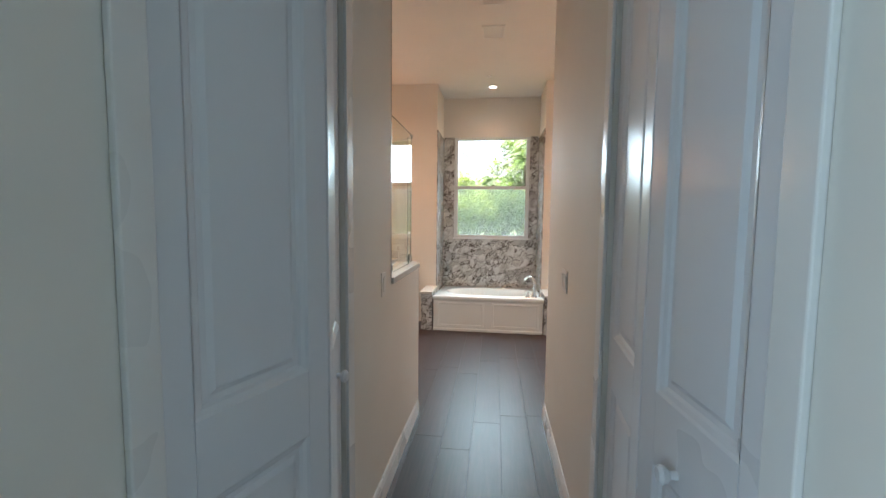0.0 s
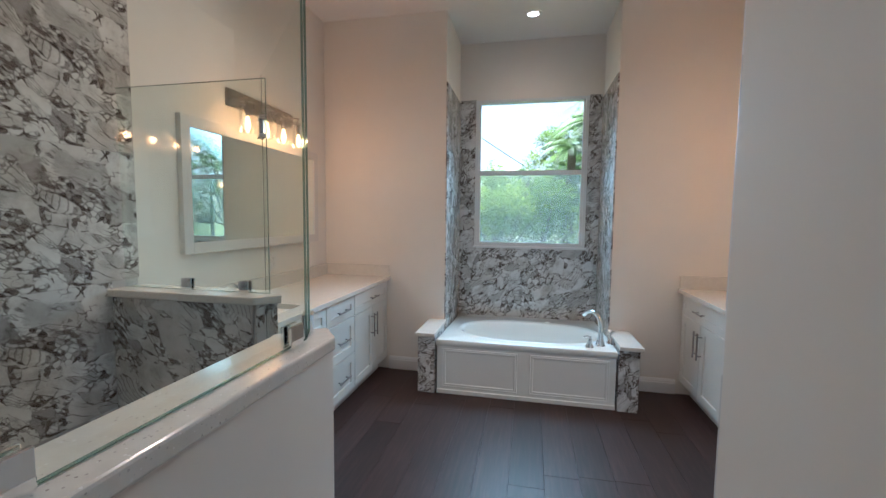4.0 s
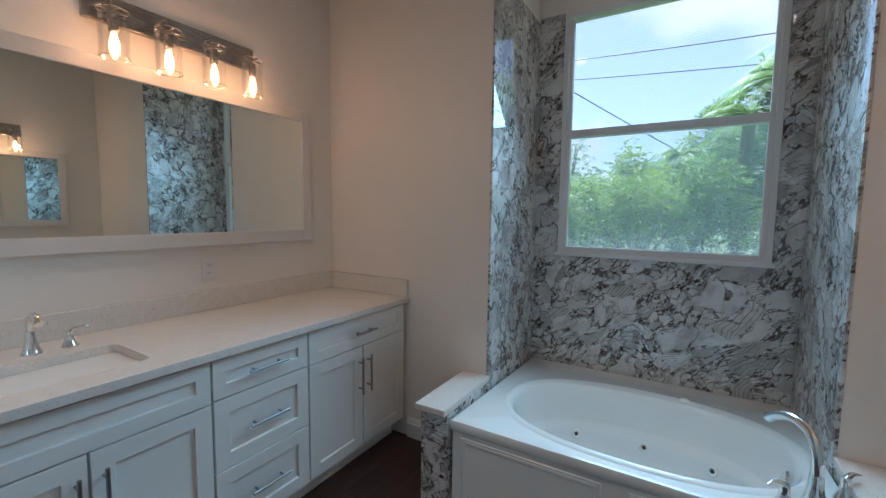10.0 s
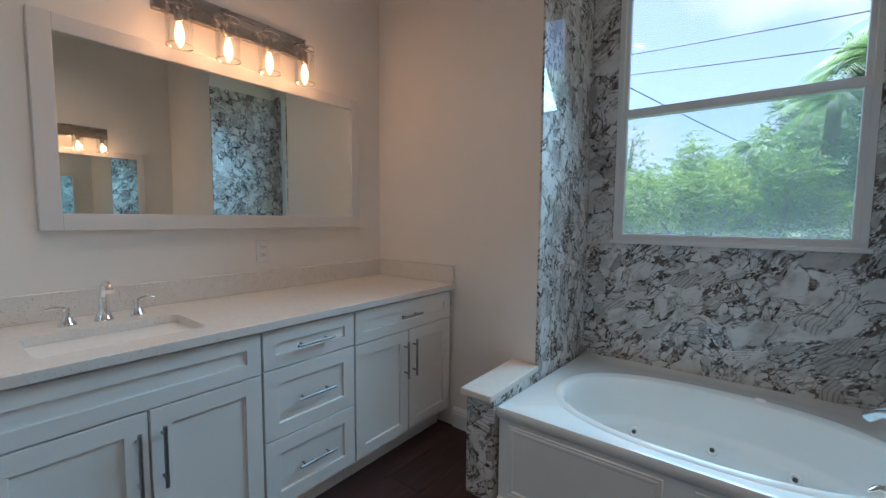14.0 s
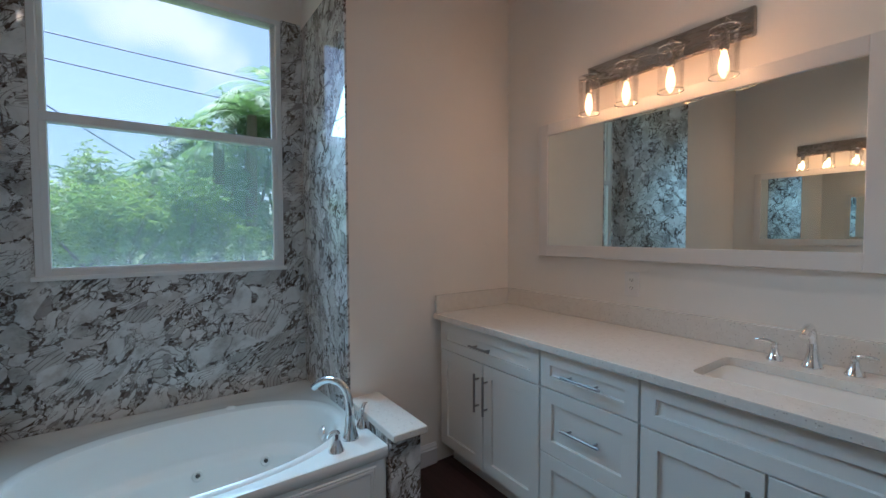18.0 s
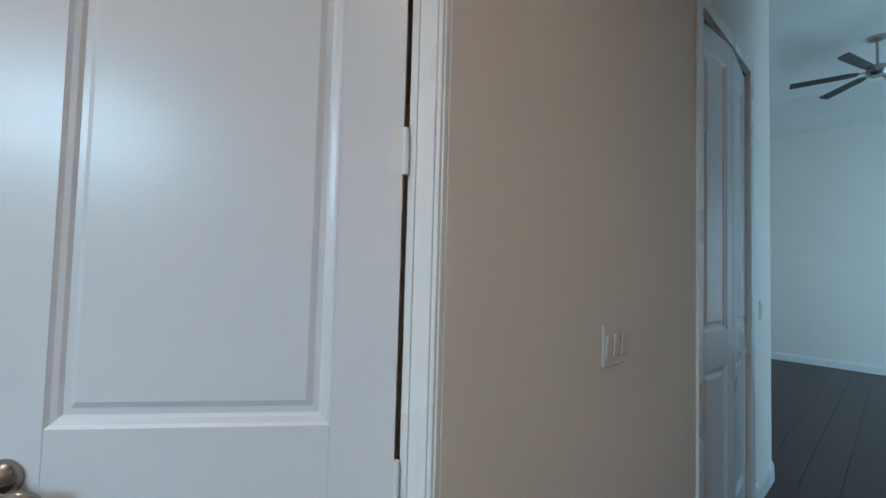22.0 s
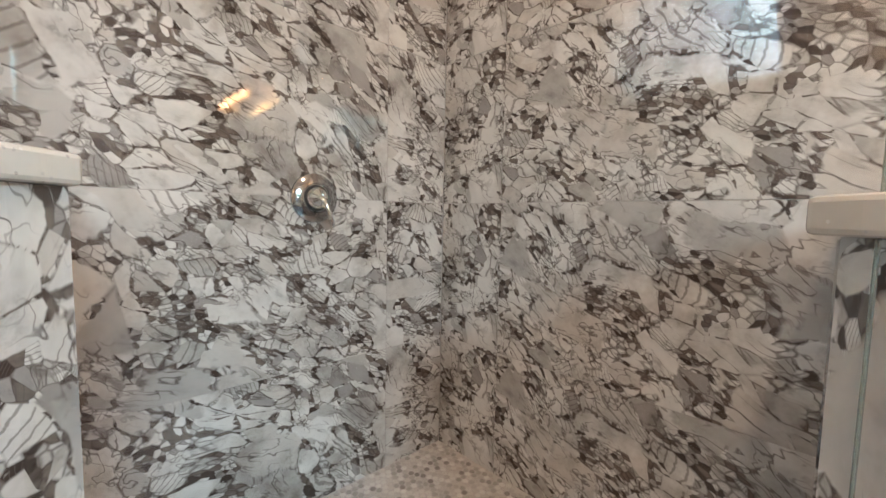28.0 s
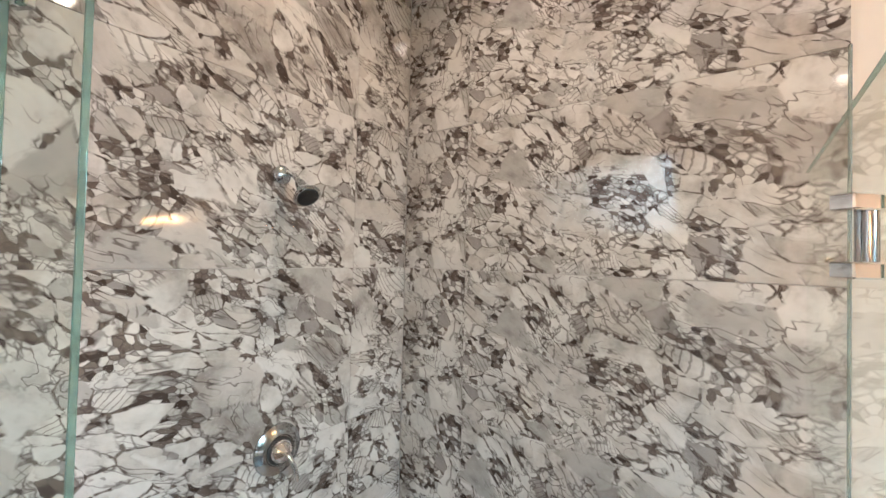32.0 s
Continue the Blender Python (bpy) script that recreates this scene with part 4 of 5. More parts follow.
def sheet(name, label, p, q, z0, z1, ends=(True, True)):
    t = thing("glass_panel", label, "shower glass", (p[0], p[1], z0), 0, "shower glass sheets") if name != "door" else thing("shower_door", label, "shower door", (p[0], p[1], z0))
    d = Vector((q[0] - p[0], q[1] - p[1], 0))
    L = d.length
    d.normalize()
    n = Vector((-d.y, d.x, 0))

    def P(u, v, z):
        return d * u + n * v + Vector((0, 0, z))

    h, gt = z1 - z0, 0.0015 if name == "door" else 0.003
    bm = bmesh.new()
    for v in (0.0,):
        bm.faces.new([bm.verts.new(P(0.003, v, 0.003)), bm.verts.new(P(L - 0.003, v, 0.003)), bm.verts.new(P(L - 0.003, v, h - 0.003)), bm.verts.new(P(0.003, v, h - 0.003))])
    g = part("pane", bm, DOORGLASS if name == "door" else GLASS, t)
    g.visible_shadow = False
    rims = [r for r, on in (((0, 0.002, 0, h), ends[0]), ((L - 0.002, L, 0, h), ends[1])) if on]
    flat = [] if name == "door" else [(0.002, L - 0.002, 0, 0.002), (0.002, L - 0.002, h - 0.002, h)]
    for u0, u1, a0, a1 in (*rims, *flat):
        bm = bmesh.new()
        vs = [P(u, v, z) for z in (a0, a1) for u, v in ((u0, -gt), (u1, -gt), (u1, gt), (u0, gt))]
        b = [bm.verts.new(x) for x in vs]
        for f in ((0, 1, 2, 3), (4, 5, 6, 7), (0, 1, 5, 4), (1, 2, 6, 5), (2, 3, 7, 6), (3, 0, 4, 7)):
            bm.faces.new([b[i] for i in f])
        part("polished_edge", bm, CLEDGE if name == "door" else GLEDGE, t, "green polished glass edge")

    def clip(u, z, w=0.05, hh=0.05, label="square chrome glass clamp"):
        bm = bmesh.new()
        for s in (-1, 1):
            b = box(-w / 2, w / 2, s * 0.0055, s * 0.014, -hh / 2, hh / 2, 0.0015, 1)
            me = bpy.data.meshes.new("x")
            b.to_mesh(me)
            b.free()
            bm.from_mesh(me)
            bpy.data.meshes.remove(me)
        m = Matrix.Translation(P(u, 0, z)) @ pose(0, 0, 0, 0, 0, math.degrees(math.atan2(d.y, d.x)))
        return part("clamp", moved(bm, m), CHROME, t, label)

    return t, clip, L


PB, PE = (-0.074, 2.992), (-0.118, 3.080)
t, clip, L = sheet("fixed", "clear fixed glass panel on the hall half wall", (-0.074, YSH + 0.016), PB, z1c + 0.002, GZ, (False, False))
clip(0.10, 0.026), clip(L - 0.06, 0.026)
part("wall_clamp", moved(box(-0.012, 0.012, -0.025, 0.025, 0.62, 0.67, 0.002), pose(0, 0.012, 0)), CHROME, t)
t, clip, L = sheet("fixed", "narrow clear fixed glass panel beside the shower door", (PB[0] - 0.003, PB[1] + 0.004), PE, z1c + 0.002, GZ)
clip(L / 2 + 0.01, 0.026)
clip(0.006, GZ - z1c - 0.012, 0.022, 0.026, "small corner clamp")
t, clip, L = sheet("fixed", "clear fixed glass panel on the half wall by the vanity", (XW + 0.016, 3.648), (-0.632, 3.648), z2c + 0.002, GZ, (False, True))
clip(0.35, 0.026), clip(L - 0.12, 0.026)
t, clip, L = sheet("door", "frameless clear glass shower door, closed", (-0.626, 3.612), (-0.127, 3.090), 0.03, GZ, (True, False))
turn = math.degrees(math.atan2(3.090 - 3.612, -0.127 + 0.626))
for z in (0.22, 1.723):
    m = pose(0, 0, z, 0, 0, turn)
    hg = part("hinge", moved(tube([(-0.020, 0, -0.028), (-0.020, 0, 0.028)], 0.010, 14), m), DIMCHROME, t, "dark steel hinge barrel", True)
    for s in (-1, 1):
        part("hinge_plate", moved(box(-0.048, 0.012, -0.013, 0.013, s * 0.036 - 0.009, s * 0.036 + 0.009, 0.002, 1), m), CHROME, hg, "chrome hinge plate")

# ---- shower fittings ----
YT = YSH + 0.012
v = thing("shower_valve", "round chrome shower valve with a lever", "shower valve", (-0.797, YT, 1.083))
tilt = pose(0, 0, 0, -90)
part("plate", moved(lathe([(0, 0), (0.080, 0), (0.083, 0.003), (0.081, 0.008), (0.074, 0.012), (0.060, 0.019), (0.050, 0.021), (0.047, 0.018), (0, 0.018)], 48), tilt), DIMCHROME, v, "chrome escutcheon, darkened to imitate dark reflections", True)
# Raised disc, coloured dark to imitate shade in the gap.
part("gap_shade_disc", moved(lathe([(0, 0.018), (0.044, 0.018), (0.044, 0.0205), (0, 0.0205)], 36), tilt), DARK, v, "dark disc painted as the shaded gap round the hub")
part("hub", moved(lathe([(0, 0.018), (0.037, 0.018), (0.036, 0.034), (0.026, 0.046), (0.014, 0.056), (0.010, 0.062), (0, 0.063)], 32), tilt), CHROME, v, smooth=True)
part("lever", tube([(0.0, 0.050, 0.0), (-0.006, 0.064, -0.012), (-0.020, 0.070, -0.045), (-0.030, 0.072, -0.085), (-0.032, 0.070, -0.100)], [0.010, 0.009, 0.007, 0.009, 0.003], 12), CHROME, v, smooth=True)
v = thing("showerhead", "chrome shower head on a short bent arm", "showerhead", (-0.783, YT, 1.978))
part("flange", moved(lathe([(0, 0), (0.030, 0), (0.031, 0.006), (0.024, 0.014), (0.012, 0.020), (0, 0.020)], 28), tilt), DIMCHROME, v, smooth=True)
part("arm", tube([(0, 0.005, 0), (0, 0.045, 0.002), (0, 0.075, -0.010), (0, 0.100, -0.034)], 0.0095, 12), CHROME, v, smooth=True)
hd = part("head", moved(lathe([(0, 0.004), (0.013, 0.004), (0.016, -0.006), (0.018, -0.022), (0.030, -0.044), (0.041, -0.056), (0.042, -0.064), (0.038, -0.067), (0, -0.066)], 32), pose(0, 0.100, -0.034, 42)), DIMCHROME, v, "polished bell-shaped head", True)
part("spray_face", moved(lathe([(0, -0.0665), (0.034, -0.0665), (0.033, -0.069), (0, -0.069)], 28), pose(0, 0.100, -0.034, 42)), DARK, hd, "dark spray face")


# ---- doors ----
def panel_door(w, h, t, panels):
    """A moulded door leaf: x along its width, y its thickness, panels sunk on both faces."""
    bm = bmesh.new()
    st = panels["stile"]
    rails = panels["rails"]
    add_box(bm, 0, st, -t / 2, t / 2, 0, h, 0.0015, 1)
    add_box(bm, w - st, w, -t / 2, t / 2, 0, h, 0.0015, 1)
    for z0, z1 in rails:
        add_box(bm, st, w - st, -t / 2, t / 2, z0, z1)
    gaps = [(a[1], b[0]) for a, b in zip(rails, rails[1:])]
    for z0, z1 in gaps:
        for s in (-1, 1):
            loops = []
            for inset, y in ((0.0, t / 2), (0.006, t / 2 - 0.004), (0.016, t / 2 - 0.007), (0.022, t / 2 - 0.012), (0.034, t / 2 - 0.012), (0.046, t / 2 - 0.006)):
                a0, a1, b0, b1 = st + inset, w - st - inset, z0 + inset, z1 - inset
                loops.append([(a0, s * y, b0), (a1, s * y, b0), (a1, s * y, b1), (a0, s * y, b1)])
            loft(bm, loops, False, True)
    return bm


HX, HY, DW, DA = 0.970, 3.087, 0.753, 54.5
door = thing("door_1", "white two-panel door, standing open", "door", (HX, HY, 0.006), DA)
tagged(door, kind="structure")
part("leaf", moved(panel_door(DW, 2.40, 0.035, {"stile": 0.127, "rails": ((0, 0.22), (0.815, 0.979), (2.26, 2.40))}), pose(0.004, -0.0175, 0)), DOORW, door)
for s in (-1, 1):
    y = -0.0175 + s * 0.0175
    part("rosette", moved(lathe([(0, 0), (0.033, 0), (0.033, 0.004), (0.030, 0.012), (0.023, 0.022), (0.016, 0.028), (0.0135, 0.034), (0.0135, 0.058), (0.011, 0.062), (0, 0.062)], 32), Matrix.Translation((DW - 0.066, y, 0.897)) @ pose(0, 0, 0, -90 * s)), NICKELD, door, "satin nickel domed rosette", True)
    part("door_handle", tube([(DW - 0.056, y + s * 0.054, 0.901), (DW - 0.070, y + s * 0.056, 0.898), (DW - 0.090, y + s * 0.055, 0.889), (DW - 0.110, y + s * 0.052, 0.886), (DW - 0.128, y + s * 0.050, 0.889), (DW - 0.145, y + s * 0.046, 0.885), (DW - 0.155, y + s * 0.042, 0.879)], [0.010, 0.0125, 0.011, 0.0095, 0.0100, 0.0085, 0.005], 14), NICKELD, door, "satin nickel wave lever", True)
for z in (0.25, 0.815, 1.47, 2.10):
    part("hinge", moved(tube([(0, 0.004, z), (0, 0.004, z + 0.095)], 0.007, 10), pose(0, 0, 0)), TRIM, door, "painted butt hinge", True)
    part("hinge_leaf", box(0.002, 0.03, -0.001, 0.001, z, z + 0.095), TRIM, door)

fr = tagged(new("door_frame_1"), "white moulded door casing", "door frame", kind="structure")
part("jamb", boxes((0.946, 0.968, 2.951, 3.081, 0, 2.44), (1.65, 1.66, 2.951, 3.081, 0, 2.44), (0.968, 1.65, 2.951, 3.081, 2.425, 2.44)), TRIM, fr)
part("casing", boxes((0.8665, 0.9455, 3.0665, 3.078, 0, 2.50), (0.8700, 0.937, 3.078, 3.085, 0, 2.50), (0.880, 0.905, 3.085, 3.089, 0, 2.50), (0.9455, 1.66, 3.0665, 3.078, 2.44, 2.50), (0.946, 1.66, 3.078, 3.085, 2.455, 2.49), bevel=0.0015), TRIM, fr)


def bifold(label, x, s, swing, north=True):
    """A pair of folding closet leaves, slightly ajar towards the hall; s: way from the wall into the hall."""
    t = tagged(thing("door_2" if s > 0 else "door_3", label, "closet door", (x, BY1, 0.0), 0, "folding closet doors"), kind="structure")
    half = (BY1 - BY0) / 2 - 0.012
    w = math.hypot(half, swing)
    a = math.degrees(math.atan2(swing, half))
    base = {"stile": 0.07, "rails": ((0, 0.20), (0.86, 1.02), (2.28, 2.39))}
    bx = -s * 0.030
    # north leaf hinges at the north jamb, south leaf at the south jamb; they meet in a knuckle in the hall
    m1 = pose(bx, -0.012, 0.012, 0, 0, -90 + s * a)
    m2 = pose(bx, -(BY1 - BY0) + 0.012, 0.012, 0, 0, 90 - s * a)
    part("leaf", moved(panel_door(w - 0.002, 2.39, 0.03, base), m1), DOORW, t)
    part("leaf", moved(panel_door(w - 0.002, 2.39, 0.03, base), m2), DOORW, t)
    c = Vector((bx, -0.012, 0.905)) + pose(0, 0, 0, 0, 0, -90 + s * a) @ Vector((w * 0.47, 0, 0))
    if not north:
        c = Vector((bx, -(BY1 - BY0) + 0.012, 0.905)) + pose(0, 0, 0, 0, 0, 90 - s * a) @ Vector((w * 0.58, 0, 0))
    part("knob", moved(lathe([(0, 0), (0.009, 0), (0.008, 0.014), (0.017, 0.022), (0.019, 0.030), (0.013, 0.037), (0, 0.038)], 20), Matrix.Translation(c + Vector((s * 0.015, 0, 0))) @ pose(0, 0, 0, 0, 90 * s, 0)), DOORW, t, "round white knob", True)
    part("track", box(-s * 0.045, -s * 0.015, -(BY1 - BY0), 0, 2.412, BZ - 0.001), DARK, t, "dark overhead track")
    part("casing", boxes(*[(min(0.0005 * s, 0.013 * s), max(0.0005 * s, 0.013 * s), *r) for r in ((0.0, 0.062, 0, BZ + 0.062), (-(BY1 - BY0) - 0.062, -(BY1 - BY0), 0, BZ + 0.062), (-(BY1 - BY0), 0.0, BZ, BZ + 0.062))], bevel=0.003), TRIM, t, "white moulded casing")
    return t


bifold("white folding closet door, standing ajar", HL, 1, 0.130)
bifold("white folding closet door, nearly shut", HR, -1, 0.035, False)


# ---- switches and outlets ----
def plate(name, label, category, at, rz, w, h, rockers=0):
    t = thing(name, label, category, at, rz, "wall plates")
    part("cover", box(0.0005, 0.006, -w / 2, w / 2, -h / 2, h / 2, 0.002, 2), PLASTIC, t)
    if rockers:
        for i in range(rockers):
            y = (i - (rockers - 1) / 2) * 0.046
            # Flat grey plate: the gap's shadow is put into its colour.
            part("rocker_gap_shade", box(0.0055, 0.0066, y - 0.0185, y + 0.0185, -0.035, 0.035), GAPSHADE, t, "thin grey plate painted as the shadow gap round a rocker")
            part("rocker", moved(box(0.005, 0.010, -0.0165, 0.0165, -0.033, 0.033, 0.0015, 1), pose(0, y, 0, 0, 3, 0)), PLASTIC, t, "rocker switch")
    else:
        for z in (-0.019, 0.019):
            r = part("receptacle", box(0.005, 0.0078, -0.016, 0.016, z - 0.014, z + 0.014, 0.003, 2), PLASTIC, t)
            for y in (-0.006, 0.006):
                part("slot", box(0.0076, 0.0082, y - 0.0012, y + 0.0012, z - 0.002, z + 0.006), DARK, r)
            part("ground_hole", box(0.0076, 0.0082, -0.002, 0.002, z - 0.009, z - 0.005), DARK, r)
    return t


plate("light_switch", "white triple rocker light switch plate", "light switch", (HR, 2.40, 1.083), 180, 0.150, 0.112, 3)
plate("light_switch", "white rocker light switch plate", "light switch", (HL, 2.135, 1.080), 0, 0.075, 0.115, 1)
plate("light_switch", "white rocker light switch plate", "light switch", (HR, 0.52, 1.08), 180, 0.075, 0.115, 1)
plate("outlet", "white duplex wall outlet", "outlet", (XW, 4.80, 1.058), 0, 0.072, 0.115)
plate("outlet", "white duplex wall outlet", "outlet", (XE, 4.78, 1.058), 180, 0.072, 0.115)
plate("outlet", "white duplex wall outlet", "outlet", (0.33, SY, 0.33), 90, 0.072, 0.115)

# ---- bedroom fan ----
fan = thing("ceiling_fan", "ceiling fan with six dark blades, at rest", "fan", (0.43, -2.35, BZC + 0.30))
part("canopy", lathe([(0, 0), (0.07, 0), (0.065, -0.03), (0.02, -0.05), (0, -0.05)], 28), NICKEL, fan, smooth=True)
part("rod", tube([(0, 0, -0.04), (0, 0, -0.30)], 0.012), NICKEL, fan, smooth=True)
part("motor", lathe([(0, -0.29), (0.05, -0.29), (0.085, -0.31), (0.09, -0.37), (0.06, -0.40), (0, -0.405)], 32), NICKEL, fan, smooth=True)
for i in range(6):
    bm = bmesh.new()
    loft(bm, [[(r, -w * 0.5, -0.006), (r, w * 0.5, -0.006), (r, w * 0.5, 0.002), (r, -w * 0.5, 0.002)] for r, w in ((0.14, 0.05), (0.22, 0.08), (0.66, 0.095), (0.68, 0.08))])
    blade = part("blade", moved(bm, pose(0, 0, -0.35, 0, 0, 60 * i + 12) @ pose(0, 0, 0, 12)), SMOKE, fan, "dark grey blade")
    part("blade_iron", moved(box(0.08, 0.20, -0.018, 0.018, -0.002, 0.006, 0.002), pose(0, 0, -0.35, 0, 0, 60 * i + 12)), NICKEL, blade)

# ---- outdoors ----
fixed("ground", box(-90, 90, -90, 90, -0.5, -0.35), grass_mat(), "rough green lawn", "ground")
LEAF1 = leaf_green("leaf_bright", (0.06, 0.12, 0.03), (0.20, 0.31, 0.075))
LEAF3 = leaf_green("leaf_lime", (0.13, 0.21, 0.035), (0.30, 0.40, 0.07))
LEAF4 = leaf_green("leaf_sage", (0.075, 0.135, 0.07), (0.21, 0.29, 0.15))
LEAF2 = leaf_green("leaf_dark", (0.05, 0.10, 0.06), (0.15, 0.24, 0.12))
PALM = leaf_green("palm_leaf", (0.09, 0.18, 0.085), (0.22, 0.34, 0.13))
BARK = paint("bark", (0.14, 0.11, 0.085), 0.9, 30, 0.6, 0.2)


def leaf_cloud(rng, blobs, count, size):
    """Sprays of small leaves: twigs spring from the shells of a few uneven blobs, each with leaflets along both sides."""
    blobs = np.array(blobs)
    per = 14
    n = max(1, count // per)
    weights = blobs[:, 3] ** 2
    b = blobs[rng.choice(len(blobs), n, p=weights / weights.sum())]
    d = rng.normal(size=(n, 3))
    d /= np.linalg.norm(d, axis=1)[:, None]
    root = b[:, :3] + d * (b[:, 3] * (0.45 + 0.55 * rng.random(n)))[:, None]
    run = d * (0.6, 0.6, 0.35) + rng.normal(size=(n, 3)) * (0.55, 0.55, 0.30)
    run /= np.linalg.norm(run, axis=1)[:, None]
    side = np.cross(run, (0, 0, 1.0))
    side /= np.linalg.norm(side, axis=1)[:, None] + 1e-9
    reach = size * (3.2 + 2.6 * rng.random(n))
    u = np.repeat((np.arange(per // 2) + 0.7) / (per // 2), 2)
    hand = np.tile((-1.0, 1.0), per // 2)
    mid = root[:, None, :] + run[:, None, :] * (reach[:, None] * u)[:, :, None]
    mid[:, :, 2] -= (reach[:, None] * 0.35 * u ** 2)
    a = side[:, None, :] * hand[None, :, None] + run[:, None, :] * 0.75 + rng.normal(size=(n, per, 3)) * 0.32
    a /= np.linalg.norm(a, axis=2)[:, :, None]
    w = np.cross(a, rng.normal(size=(n, per, 3)) * 0.5 + (0, 0, 1.0))
    w /= np.linalg.norm(w, axis=2)[:, :, None] + 1e-9
    s = (size * (0.65 + 0.7 * rng.random((n, per))))[:, :, None]
    quad = np.stack((mid, mid + a * s * 0.9 + w * s * 0.38, mid + a * s * 2.0, mid + a * s * 0.9 - w * s * 0.38), axis=2).reshape(-1, 3)
    me = bpy.data.meshes.new("crown")
    me.from_pydata(quad.tolist(), [], np.arange(len(quad)).reshape(-1, 4).tolist())
    return me


def shrub(name, label, at, h, spread, count, size, mat, seed):
    rng = np.random.default_rng(seed)
    t = thing(name, label, "tree", at, group="garden trees")
    blobs = [(*(rng.normal(size=2) * spread * 0.55), h * (0.35 + 0.6 * rng.random()), spread * (0.25 + 0.3 * rng.random())) for _ in range(16)]
    me = leaf_cloud(rng, blobs, int(count * 3.2), size * 0.48)
    me.materials.append(mat)
    c = new("crown", me)
    c.parent = t
    bm = bmesh.new()
    tube([(0, 0, -0.1), (0.05, 0.03, h * 0.3), (0.02, -0.04, h * 0.6)], [0.09, 0.07, 0.04], 8, bm)
    for b in blobs[:8]:
        tube([(0.03, 0, h * 0.3), (b[0] * 0.5, b[1] * 0.5, (h * 0.3 + b[2]) / 2), (b[0], b[1], b[2])], [0.04, 0.025, 0.01], 6, bm)
    part("trunk", bm, BARK, t, smooth=True)
    return t


def palm(at, h, seed, n=16, flen=1.9):
    rng = np.random.default_rng(seed)
    t = thing("palm_tree", "tall palm with arching feathered fronds", "palm tree", at, group="garden palms")
    part("trunk", tube([(0, 0, -0.2), (0.05, 0, h * 0.5), (0.1, 0.05, h)], [0.16, 0.12, 0.10], 10), BARK, t, smooth=True)
    for i in range(n):
        az, up = 2 * math.pi * (i + 0.4 * rng.random()) / n, 0.2 + 1.0 * rng.random()
        L = flen * (0.8 + 0.4 * rng.random())
        spine = []
        for j in range(21):
            u = j / 20
            r = L * (math.cos(up * (1 - 0.2 * u)) * u)
            z = L * (math.sin(up) * u - 0.75 * u * u)
            spine.append(Vector((0.1 + r * math.cos(az), 0.05 + r * math.sin(az), h + z)))
        verts, faces = [], []
        for j in range(1, 20):
            d = (spine[j + 1] - spine[j - 1]).normalized()
            side = d.cross(Vector((0, 0, 1))).normalized()
            for s in (-1, 1):
                for q in (0.0, 0.5):
                    p = spine[j].lerp(spine[j + 1], q)
                    ll = 0.50 * math.sin(math.pi * (0.12 + 0.8 * (j + q) / 20)) * flen / 1.9
                    tip = p + side * s * ll * 0.8 + d * ll * 0.55 - Vector((0, 0, ll * (0.35 + 0.2 * rng.random())))
                    k = len(verts)
                    verts += [p - d * 0.011, p + d * 0.011, tip]
                    faces.append((k, k + 1, k + 2))
        me = bpy.data.meshes.new("frond")
        me.from_pydata(verts, [], faces)
        me.materials.append(PALM)
        f = new("frond", me)
        f.parent = t
    return t


SH = "dense leafy green garden tree"
GARDEN = ((-1.5, 12.4, 2.75, 1.15, 5200, 0.075, LEAF1), (-0.2, 11.6, 2.45, 0.95, 4200, 0.070, LEAF3), (0.75, 12.2, 2.55, 1.0, 4600, 0.070, LEAF1), (-2.9, 13.0, 3.3, 1.1, 3800, 0.085, LEAF4),
          (-0.9, 14.6, 3.1, 1.2, 4200, 0.085, LEAF4), (0.7, 15.0, 3.1, 1.3, 4200, 0.085, LEAF2), (1.40, 13.5, 3.6, 0.62, 4200, 0.070, LEAF2), (2.05, 13.7, 4.5, 0.75, 6200, 0.075, LEAF2), (2.95, 14.6, 5.3, 1.2, 5600, 0.085, LEAF2), (4.8, 15.4, 5.3, 1.6, 4200, 0.10, LEAF2),
          (-4.6, 13.8, 3.4, 1.6, 3200, 0.10, LEAF1), (-6.8, 15.0, 3.6, 2.0, 2600, 0.12, LEAF2), (6.8, 14.2, 4.6, 2.0, 2600, 0.12, LEAF2), (9.0, 16.0, 4.8, 2.4, 2200, 0.14, LEAF2), (1.7, 11.6, 1.9, 0.7, 2400, 0.060, LEAF3), (2.7, 12.6, 2.2, 0.9, 2600, 0.070, LEAF4),
          (-2.4, 11.4, 1.7, 0.8, 2200, 0.065, LEAF3), (0.3, 11.0, 1.45, 0.6, 1800, 0.055, LEAF4), (-0.45, 13.2, 3.30, 0.45, 900, 0.060, LEAF3), (-1.95, 13.4, 3.95, 0.40, 800, 0.060, LEAF4),
          (2.0, 21.0, 5.7, 1.05, 7600, 0.095, LEAF1), (0.75, 21.4, 4.8, 0.85, 6000, 0.095, LEAF3), (-0.9, 21.0, 4.05, 0.9, 4800, 0.095, LEAF1))
for i, (x, y, h, sp, cnt, sz, mt) in enumerate(GARDEN):
    shrub("tree", SH, (x, y, -0.35), h, sp, cnt, sz, mt, 40 + i)
palm((1.95, 12.9, -0.35), 4.10, 3, 19, 1.35)
palm((2.60, 13.4, -0.35), 4.75, 7, 20, 1.7)
palm((1.35, 13.0, -0.35), 3.50, 9, 18, 0.95)
palm((0.30, 13.9, -0.35), 2.95, 12, 22, 0.7)
palm((6.6, 17.0, -0.35), 5.4, 5, 14, 2.2)
lines = thing("power_lines", "thin dark overhead power lines", "cables", (0, 24, 0))
